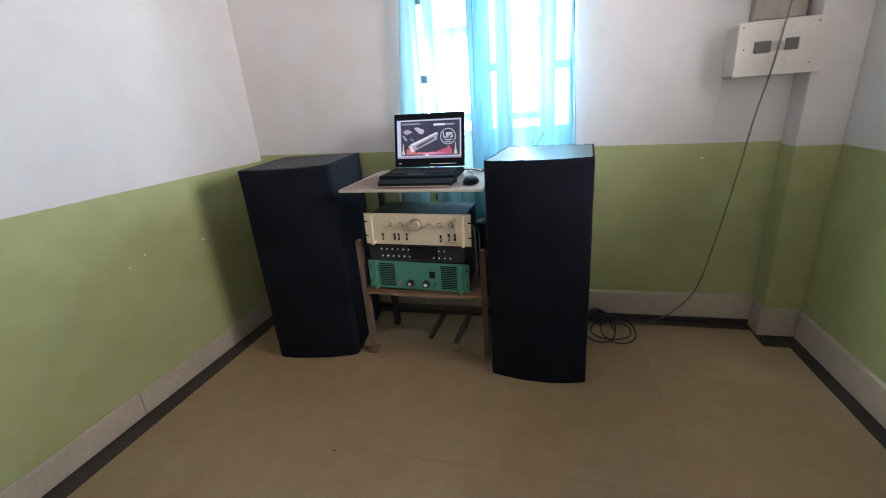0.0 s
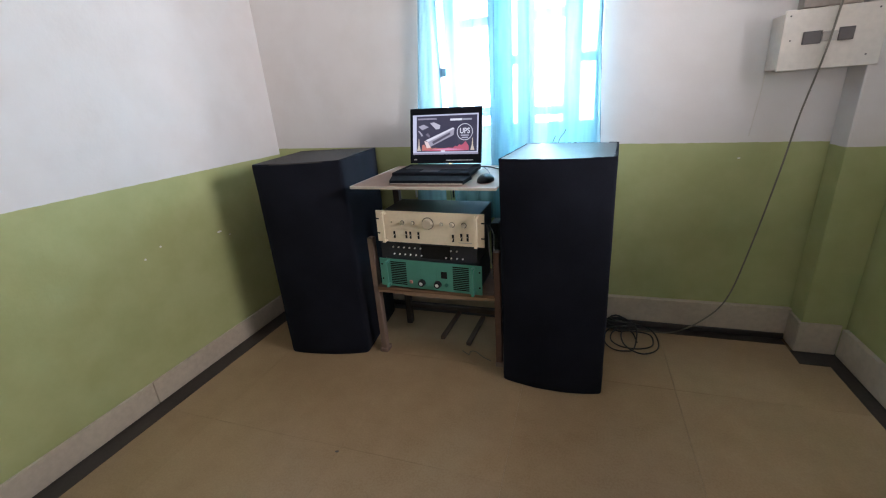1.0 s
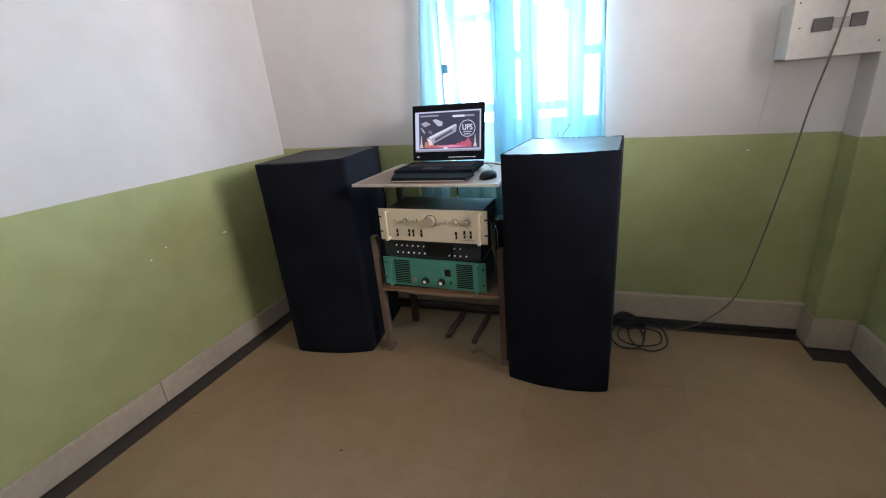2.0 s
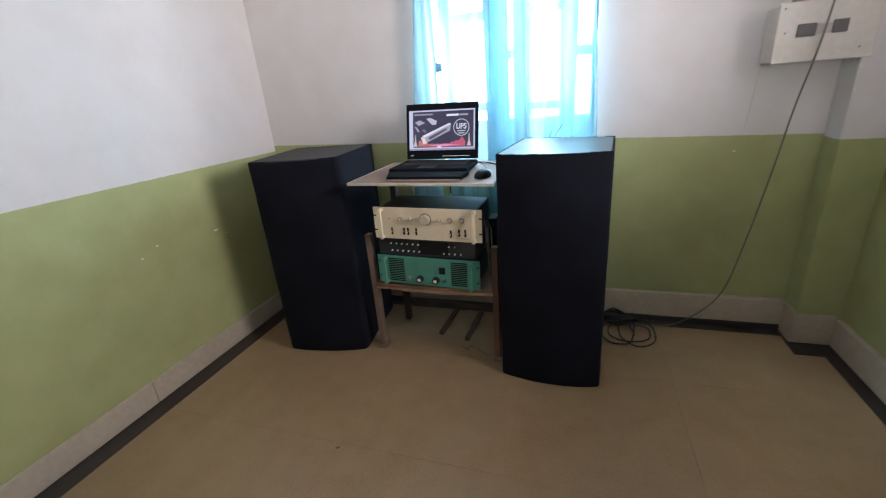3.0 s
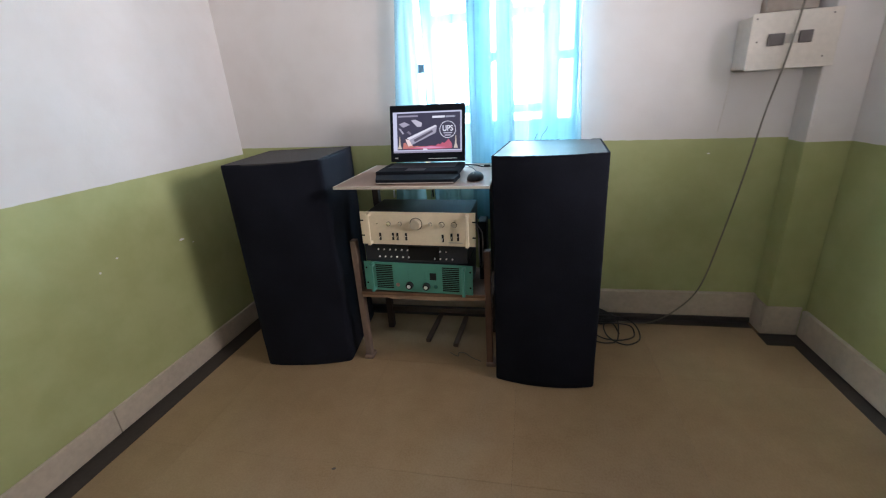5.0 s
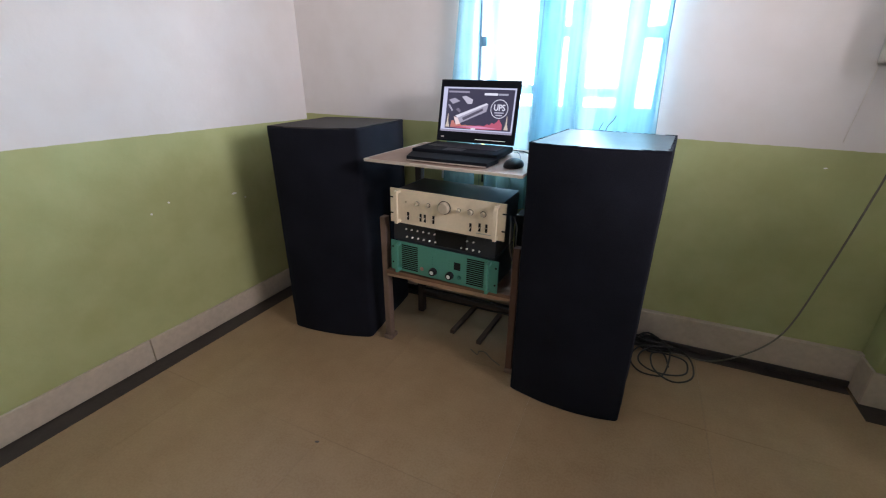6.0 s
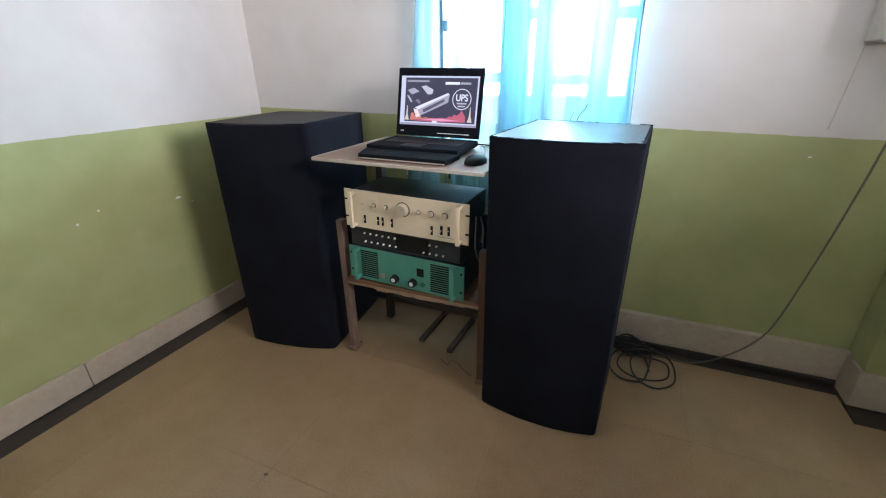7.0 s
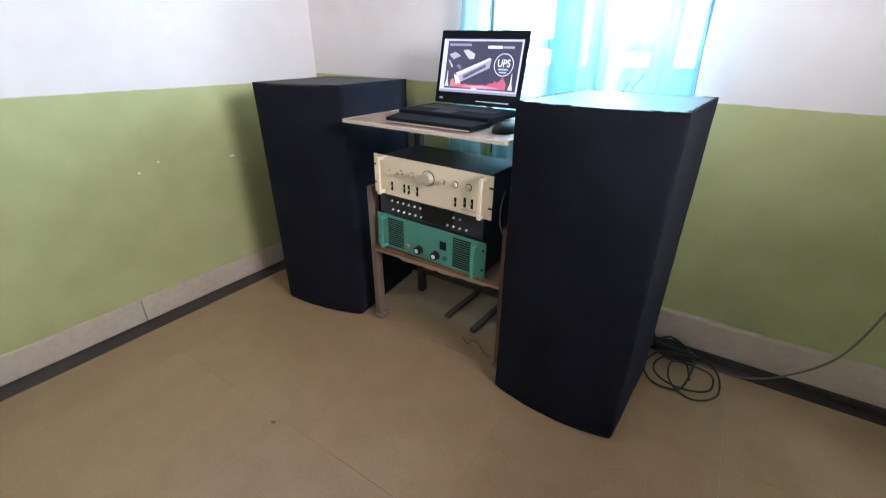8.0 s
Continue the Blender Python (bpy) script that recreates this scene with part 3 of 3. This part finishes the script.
for s in (-1, 1):
    h = part("handle", at_panel(handle(H, 0.030, 0.013), s * 0.205 + 0.006, 0), M_CREAM, cream)
    for z in (0.038, 0.103):
        part("ear_slot", box(min(s * 0.228, s * 0.2415), max(s * 0.228, s * 0.2415), -0.001, 0.003, z - 0.003, z + 0.003, 0.0008), M_HOLE_SHADE, cream)
X = lambda v: v - W / 2
knob("pilot_lamp", X(0.073), 0.091, 0.003, 0.003, M_SILVER, cream)
knob("knob", X(0.1236), 0.091, 0.0075, 0.017, M_SILVER, cream, dark=True)
knob("knob", X(0.172), 0.091, 0.0072, 0.017, M_SILVER, cream, dark=True)
big = knob("volume_knob", X(0.240), 0.092, 0.0235, 0.020, M_CREAMD, cream, "large round metal knob")
# black ring stands in for the shadow round the large knob
part("dial_shade_ring", at_panel(turned([(0.0262, 0), (0.0262, 0.0012), (0.0252, 0.0016)], 32), X(0.240), 0.092), M_HOLE_SHADE, big)
knob("knob", X(0.300), 0.091, 0.0062, 0.014, M_SILVER, cream, dark=True)
knob("knob", X(0.3465), 0.091, 0.0095, 0.013, M_CREAMD, cream, dark=True)
knob("knob", X(0.397), 0.091, 0.0095, 0.013, M_CREAMD, cream, dark=True)
for x, z, u in ((0.082, 0.036, -1), (0.138, 0.037, 1), (0.157, 0.037, -1), (0.1945, 0.037, 1), (0.349, 0.034, -1), (0.385, 0.040, -1), (0.4116, 0.040, 1)):
    lever(X(x), z, cream, u)
part("lettering_bar", box(X(0.372), X(0.430), -0.0006, 0.001, 0.0135, 0.0165), M_BOXD, cream)

mixer = thing("mixer_unit", pose(-0.5745, 1.712, 0.510, 0, 1.2, -0.8), "slim black rack mixer with rows of white buttons", "mixer", "stacked audio units")
part("case", box(-0.222, 0.222, 0.004, 0.24, 0.0, 0.085, 0.002), M_BLACKM, mixer)
part("front_panel", box(-0.224, 0.224, 0, 0.004, 0.002, 0.084, 0.001), M_BLACKM, mixer)
part("centre_window", box(-0.03, 0.105, -0.001, 0.001, 0.012, 0.074), M_BLACKP, mixer)
for k in range(6):
    for z, dx in ((0.057, 0.0), (0.024, 0.003)):
        knob("button", -0.163 + dx + 0.0262 * k, z, 0.0037, 0.007, M_WHITEP, mixer)
for x, z in ((0.109, 0.055), (0.135, 0.055), (0.085, 0.022), (0.109, 0.022), (0.135, 0.022), (0.161, 0.022)):
    knob("button", x, z, 0.0037, 0.007, M_WHITEP, mixer)

power = thing("power_amplifier", pose(-0.572, 1.700, 0.3755, 0, 1.2, -1.6), "green-fronted rack power amplifier with slotted grilles", "amplifier", "stacked audio units")
H = 0.135
part("front_panel", box(-W / 2, W / 2, 0, 0.005, 0, H, 0.001), M_GREEN, power, "green enamel panel")
part("chassis", box(-0.218, 0.218, 0.005, 0.25, 0.0, H - 0.004, 0.002), M_BLACKM, power, "black sheet-metal case")
for s in (-1, 1):
    part("handle", at_panel(handle(H, 0.032, 0.012), s * 0.201 + 0.005, 0), M_GREEN, power)
    for z in (0.034, 0.106):
        part("ear_hole", at_panel(turned([(0.0042, 0), (0.0042, 0.001), (0.003, 0.0012)], 12), s * 0.231, z), M_HOLE_SHADE, power)
for a, b in ((0.054, 0.131), (0.352, 0.425)):
    for k in range(13):
        z = 0.012 + 0.0088 * k
        part("grille_slot", box(X(a), X(b), -0.0008, 0.001, z, z + 0.0056, 0.0005), M_HOLE_SHADE, power)
knob("indicator", X(0.151), 0.031, 0.0085, 0.004, M_ROSE, power, "dull pink indicator")
for x in (0.205, 0.281):
    knob("knob", X(x), 0.032, 0.0165, 0.018, M_BLACKP, power, "black knob", M_WHITEP)
knob("jack", X(0.321), 0.031, 0.0095, 0.003, M_GREEND, power)
for x in (0.2007, 0.276):
    for k in range(4):
        part("led", at_panel(turned([(0.0022, 0), (0.0022, 0.001), (0.001, 0.0016)], 8), X(x), 0.063 + 0.0105 * k), M_GREEND, power)
part("display", box(X(0.297), X(0.325), -0.0015, 0.001, 0.062, 0.094, 0.0006), M_BLACKP, power, "small dark display")

for pts in ([(-0.325, 1.80, 0.655), (-0.307, 1.745, 0.635), (-0.303, 1.730, 0.605), (-0.304, 1.738, 0.56), (-0.310, 1.79, 0.50), (-0.318, 1.86, 0.44)],
            [(-0.325, 1.85, 0.640), (-0.298, 1.800, 0.620), (-0.293, 1.785, 0.590), (-0.294, 1.788, 0.55), (-0.300, 1.82, 0.48), (-0.312, 1.87, 0.42)]):
    tagged(link("signal_lead", tube(pts, 0.0026), M_GREYL, True), "thin grey lead looping down beside the amplifiers", "cable", "leads beside the amplifiers")

strip = thing("power_strip", pose(-0.303, 1.905, 0.3685), "black power strip standing beside the amplifiers", "power strip")
part("body", box(-0.018, 0.018, -0.045, 0.045, 0.0, 0.278, 0.005), M_BLACKP, strip)
for k in range(3):
    part("socket", box(-0.013, 0.013, -0.0465, -0.0445, 0.10 + 0.055 * k, 0.135 + 0.055 * k, 0.0006), M_HOLE_SHADE, strip)
tagged(link("wire_scrap", tube([(-0.47, 1.80, 0.003), (-0.43, 1.775, 0.003), (-0.425, 1.79, 0.012), (-0.40, 1.80, 0.006), (-0.36, 1.77, 0.003), (-0.315, 1.745, 0.003)], 0.0022), M_CABLE, True), "bent scrap of wire on the floor", "wire")

# ---- laptop ----
laptop = thing("laptop", pose(-0.557, 1.985, 0.8655, 0, 1.0, 0.8), "open black laptop with its screen switched on", "laptop")
LW = 0.346
part("base", box(-LW / 2, LW / 2, -0.225, 0.0, 0.004, 0.026, 0.005), M_LAPTOP, laptop)
part("keyboard_well", box(-0.145, 0.145, -0.14, -0.02, 0.025, 0.0268), M_BLACKP, laptop)
part("touchpad", box(-0.05, 0.03, -0.21, -0.15, 0.025, 0.0266), M_BLACKP, laptop)
lid = part("lid", box(-LW / 2, LW / 2, 0, 0.012, 0, 0.250, 0.004), M_LAPTOP, laptop)
lid.matrix_basis = pose(0, 0.000, 0.030, -11.5, 0, 0)
SX0, SX1, SZ0, SZ1 = -0.158, 0.158, 0.040, 0.220
part("status_strip", box(0.005, 0.135, -0.001, 0.001, 0.012, 0.0145), M_WHITEP, lid, "pale reflective strip below the screen")
part("badge", box(-0.152, -0.138, -0.001, 0.001, 0.014, 0.020), M_BOXD, lid)


def on_screen(name, u0, u1, v0, v1, color, strength, lift):
    x0, x1 = SX0 + (SX1 - SX0) * u0, SX0 + (SX1 - SX0) * u1
    z1, z0 = SZ1 - (SZ1 - SZ0) * v0, SZ1 - (SZ1 - SZ0) * v1
    return part(name, box(x0, x1, -0.0004 - lift, 0.001, z0, z1), glow(name + "_light", color, strength), lid)


def shape_on_screen(name, points, color, strength, lift):
    bm = prism([(SX0 + (SX1 - SX0) * u, SZ1 - (SZ1 - SZ0) * v) for u, v in points], 0, 0.0003)
    bm.transform(Matrix.Translation((0, -lift, 0)) @ Matrix.Rotation(radians(90), 4, "X"))
    return part(name, bm, glow(name + "_light", color, strength), lid)


ES = 0.47
on_screen("screen", 0, 1, 0, 1, (0.66, 0.68, 0.86), ES, 0)
on_screen("picture", 0.060, 0.980, 0.035, 0.93, (0.050, 0.047, 0.085), ES, 0.0004)
on_screen("title_bar", 0.08, 0.37, 0.085, 0.125, (0.35, 0.33, 0.42), ES, 0.0008)
on_screen("heading_bar", 0.58, 0.76, 0.115, 0.165, (0.9, 0.92, 1.0), ES, 0.0008)
on_screen("heading_bar", 0.77, 0.90, 0.12, 0.16, (0.4, 0.42, 0.5), ES, 0.0008)
shape_on_screen("product_front", [(0.20, 0.70), (0.60, 0.38), (0.645, 0.36), (0.63, 0.52), (0.28, 0.80), (0.22, 0.82)], (0.42, 0.40, 0.48), ES, 0.0008)
shape_on_screen("product_edge", [(0.20, 0.64), (0.62, 0.335), (0.645, 0.36), (0.24, 0.68)], (0.85, 0.84, 0.92), ES, 0.0012)
shape_on_screen("product_slot", [(0.30, 0.68), (0.58, 0.45), (0.585, 0.50), (0.32, 0.74)], (0.10, 0.09, 0.13), ES, 0.0012)
shape_on_screen("product_end", [(0.18, 0.66), (0.235, 0.68), (0.28, 0.82), (0.22, 0.84)], (0.95, 0.75, 0.72), ES, 0.0012)
shape_on_screen("photo", [(0.09, 0.29), (0.17, 0.24), (0.25, 0.31), (0.15, 0.38)], (0.45, 0.43, 0.52), ES, 0.0008)
shape_on_screen("photo", [(0.27, 0.21), (0.33, 0.19), (0.43, 0.27), (0.42, 0.36), (0.36, 0.37)], (0.6, 0.58, 0.66), ES, 0.0008)
shape_on_screen("photo", [(0.08, 0.39), (0.11, 0.40), (0.16, 0.52), (0.14, 0.54)], (0.5, 0.48, 0.56), ES, 0.0008)
shape_on_screen("photo", [(0.20, 0.50), (0.23, 0.46), (0.27, 0.52), (0.26, 0.57)], (0.22, 0.20, 0.26), ES, 0.0008)
shape_on_screen("red_banner", [(0.14, 0.90), (0.15, 0.76), (0.18, 0.74), (0.20, 0.80), (0.24, 0.83), (0.27, 0.79), (0.30, 0.85), (0.36, 0.83), (0.40, 0.87), (0.48, 0.84)], (0.62, 0.22, 0.18), ES, 0.0008)
shape_on_screen("red_banner", [(0.14, 0.905), (0.40, 0.86), (0.56, 0.83), (0.62, 0.84), (0.66, 0.79), (0.69, 0.81), (0.72, 0.75), (0.75, 0.78), (0.79, 0.72), (0.81, 0.67), (0.83, 0.72), (0.86, 0.80), (0.86, 0.905), (0.48, 0.92)], (0.58, 0.12, 0.19), ES, 0.0010)
shape_on_screen("pink_line", [(0.28, 0.88), (0.55, 0.85), (0.80, 0.88), (0.55, 0.90)], (0.85, 0.35, 0.55), ES, 0.0012)
for u in (0.095, 0.915):
    shape_on_screen("spire", [(u - 0.004, 0.60), (u + 0.004, 0.60), (u + 0.010, 0.78), (u + 0.030, 0.90), (u - 0.030, 0.90), (u - 0.010, 0.78)], (0.72, 0.62, 0.50), ES, 0.0010)
cx, cz, rr0, rr1 = SX0 + (SX1 - SX0) * 0.80, SZ1 - (SZ1 - SZ0) * 0.45, 0.0345, 0.0372
bm = bmesh.new()
ring = [[bm.verts.new((cx + r * math.cos(a), -0.0009, cz + r * math.sin(a))) for a in (2 * math.pi * k / 36 for k in range(36))] for r in (rr0, rr1)]
for k in range(36):
    j = (k + 1) % 36
    bm.faces.new((ring[0][k], ring[0][j], ring[1][j], ring[1][k]))
part("ring", bm, glow("ring_light", (0.85, 0.87, 0.95), ES), lid)
letters = bpy.data.curves.new("letters", "FONT")
letters.body, letters.size, letters.align_x = "UPS", 0.034, "CENTER"
letters.extrude, letters.offset = 0.0003, 0.0006
ink = new("letters", letters)
bpy.context.view_layer.update()
flat = bpy.data.meshes.new_from_object(ink.evaluated_get(bpy.context.evaluated_depsgraph_get()))
bpy.data.objects.remove(ink)
bm = bmesh.new()
bm.from_mesh(flat)
bm.transform(Matrix.Translation((cx, -0.0010, cz - 0.006)) @ Matrix.Rotation(radians(90), 4, "X") @ Matrix.Diagonal((0.85, 1, 1, 1)))
part("badge_lettering", bm, glow("lettering_light", (0.9, 0.92, 1.0), ES), lid)
on_screen("badge_bar", 0.74, 0.86, 0.52, 0.545, (0.6, 0.6, 0.7), ES, 0.0008)
on_screen("badge_bar", 0.755, 0.845, 0.575, 0.60, (0.6, 0.6, 0.7), ES, 0.0008)
on_screen("taskbar", 0.0, 1.0, 0.955, 1.0, (0.35, 0.33, 0.42), ES, 0.0008)
on_screen("taskbar_mark", 0.44, 0.50, 0.90, 0.93, (0.95, 0.95, 1.0), ES, 0.0012)

# flat slab, mouse and leads on the tabletop
slab = thing("keyboard", pose(-0.535, 1.700, 0.8645, 0, 1.0, 1.5), "slim black keyboard lying before the laptop", "keyboard")
outline = [(-0.152, -0.052), (0.155, -0.052), (0.165, 0.055), (-0.185, 0.055)]
part("body", prism(outline, 0.0, 0.015, 0.004), M_LAPTOP, slab)
part("base_edge", box(-0.15, 0.153, -0.0535, -0.0515, 0.0005, 0.004), M_EDGE, slab, "pale line along the lower edge")

bm = bmesh.new()
bmesh.ops.create_uvsphere(bm, u_segments=24, v_segments=14, radius=1)
for v in bm.verts:
    z = max(v.co.z, -0.15)
    v.co = (v.co.x * 0.030 * (1 - 0.12 * v.co.y), v.co.y * 0.052, (z + 0.15) * (0.026 - 0.004 * v.co.y))
mouse = thing("computer_mouse", pose(-0.306, 1.735, 0.859, 0, 1.0, -12), "black computer mouse on the tabletop", "mouse")
part("shell", bm, M_BLACKP, mouse, smooth=True)
part("wheel", turned([(0.006, -0.002), (0.007, 0), (0.006, 0.002)], 14, pose(0, -0.028, 0.024, 0, 0, 90)), M_CABLE, mouse)
tagged(link("mouse_lead", tube([(-0.297, 1.787, 0.866), (-0.312, 1.82, 0.864), (-0.32, 1.87, 0.864), (-0.35, 1.96, 0.866), (-0.385, 2.03, 0.866)], 0.0016), M_CABLEB, True), "thin black mouse lead", "cable")
lead = tagged(link("charger_lead", tube([(-0.385, 1.975, 0.878), (-0.34, 1.99, 0.872), (-0.30, 1.975, 0.866), (-0.262, 1.985, 0.866), (-0.243, 2.0, 0.864)], 0.0028), M_CABLEB, True), "black charger lead plugged into the laptop", "cable")
part("plug", box(-0.005, 0.005, -0.014, 0.014, -0.005, 0.005, 0.002), M_BLACKP, lead).matrix_world = pose(-0.285, 1.978, 0.869, 0, 0, 80)
tagged(link("white_lead", tube([(-0.384, 2.0, 0.866), (-0.34, 2.03, 0.862), (-0.29, 2.02, 0.862), (-0.25, 2.05, 0.862)], 0.0022), M_WHITEP, True), "thin white lead beside the laptop", "cable")

# ---- switch board, cables and small things on the wall ----
board = thing("switch_board", pose(0.868, NORTH, 1.29), "ivory wooden switch board with two dark switches", "switch board")
part("box", box(-0.140, 0.112, -0.125, 0.0, -0.100, 0.088, 0.004), M_BOX, board, "wooden back box")
part("face", box(-0.146, 0.152, -0.139, -0.1275, -0.106, 0.094, 0.002), M_BOX, board, "ivory cover board")
part("switch", box(-0.085, -0.030, -0.147, -0.1395, -0.022, 0.020, 0.002), M_SWITCH, board, "dark brown switch")
part("switch", box(0.018, 0.062, -0.147, -0.1395, -0.018, 0.024, 0.002), M_SWITCH, board, "dark brown switch")
part("socket_plate", box(-0.028, 0.016, -0.144, -0.1395, -0.016, 0.016, 0.002), M_BOXD, board, "grey plate between the switches")
for x, z in ((-0.12, -0.005), (0.11, -0.07), (-0.13, 0.075), (0.12, 0.075)):
    part("screw", at_panel(turned([(0.003, 0), (0.003, 0.001), (0.002, 0.0015)], 10), x, z, 0.139), M_SWITCH, board)
# plain brown slab on the wall just above the switch board
ledge = tagged(link("brown_slab", box(0.80, 0.98, NORTH - 0.05, NORTH, 1.395, 1.60, 0.004), M_BROWN), "brown slab on the wall above the switch board", "board")


def hang(y, xh, zh):
    s = (y - 0.053) / 2.143
    return (0.016 + (xh - 0.016) * s, y, 1.175 + (zh - 1.175) * s)


line = [hang(2.075, 0.965, 1.75), hang(2.075, 0.925, 1.46), hang(2.078, 0.900, 1.237), hang(2.10, 0.862, 1.017), hang(2.12, 0.832, 0.774),
        hang(2.155, 0.782, 0.448), hang(2.175, 0.726, 0.191), hang(2.165, 0.625, 0.055), (0.50, 2.15, 0.012), (0.38, 2.15, 0.010), (0.26, 2.13, 0.010)]
top = line[0]
tagged(link("hanging_cable", tube([(top[0] + 0.02, 2.09, TOP - 0.002), *line], 0.0034), M_CABLE, True), "grey cable hanging down the wall to the floor", "cable")
tagged(link("thin_cord", tube([(0.735, NORTH - 0.003, 1.18), (0.728, NORTH - 0.003, 1.08), (0.715, NORTH - 0.003, 0.94)], 0.0013), M_BOX, True), "thin pale cord along the wall", "cable")

# coil of black cable on the floor
rnd = random.Random(5)
loops = []
for k, (cx, cy, a, b) in enumerate(((0.265, 2.03, 0.075, 0.085), (0.315, 2.035, 0.095, 0.075), (0.350, 2.02, 0.080, 0.105))):
    for j in range(9):
        t = 2 * math.pi * j / 9 + k * 1.3
        loops.append((cx + a * math.cos(t), cy + b * math.sin(t), 0.007 + 0.008 * k + 0.030 * max(0.0, math.sin(t)) + 0.005 * rnd.random()))
loops += [(0.22, 2.13, 0.05), (0.19, 2.15, 0.09), (0.185, 2.16, 0.16)]
tagged(link("cable_coil", tube(loops, 0.0035), M_CABLEB, True), "loose coil of black cable on the floor", "cable")
knot = []
for j in range(40):
    t = j * 1.9
    knot.append((0.27 + 0.10 * math.cos(t) * rnd.uniform(0.5, 1), 2.15 + 0.035 * math.sin(t), 0.012 + 0.055 * rnd.random()))
tagged(link("tangled_cable", tube(knot, 0.0042, 7, 5), M_CABLEB, True), "tangled black cable heaped by the wall", "cable")
tagged(link("wire_end", tube([(-0.085, 2.128, 0.90), (-0.078, 2.128, 0.955), (-0.066, 2.128, 0.985)], 0.0013), M_CABLEB, True), "thin black wire end standing up behind the loudspeaker", "cable")
tagged(link("wire_end", tube([(-0.060, 2.125, 0.90), (-0.050, 2.125, 0.965), (-0.030, 2.125, 0.995), (-0.022, 2.125, 1.012)], 0.0016), M_CABLEB, True), "thin black wire end standing up behind the loudspeaker", "cable")

# cords hanging behind the stand
tagged(link("wall_clip", box(-0.820, -0.812, NORTH - 0.012, NORTH, 0.672, 0.712, 0.002), M_WHITEP), "small white plastic clip on the wall", "clip")
tagged(link("wall_clip", box(-0.604, -0.598, NORTH - 0.012, NORTH, 0.672, 0.712, 0.002), M_BLACKP), "small dark plastic clip on the wall", "clip")

# chipped tile corner where two joints cross
mark = part("chip", fleck(0.020, 0.010, 21), M_SWITCH, floor)
mark.matrix_world = pose(-0.749, 1.092, 0.0, -90, 0, 20)

# ---- floor tiles ----
TS, J = 0.6, 0.0004
xs = [WEST + B] + [-0.749 + TS * k for k in range(-1, 3)] + [EAST - BE]
ys = [SOUTH] + [1.115 + TS * k for k in range(-5, 2)] + [NORTH - BN]
CF = CY - 0.105
for x0, x1 in zip(xs, xs[1:]):
    for y0, y1 in zip(ys, ys[1:]):
        if x1 > CX and y1 > CF:
            # the tile by the column is cut to an L
            corner = [(x0 + J, y0 + J), (x1 - J, y0 + J), (x1 - J, CF - J), (CX - 0.02 - J, CF - J), (CX - 0.02 - J, y1 - J), (x0 + J, y1 - J)]
            part("tile", prism(corner, -0.0039, 0.0), M_TILE, floor)
        else:
            part("tile", box(x0 + J, x1 - J, y0 + J, y1 - J, -0.0039, 0.0), M_TILE, floor)
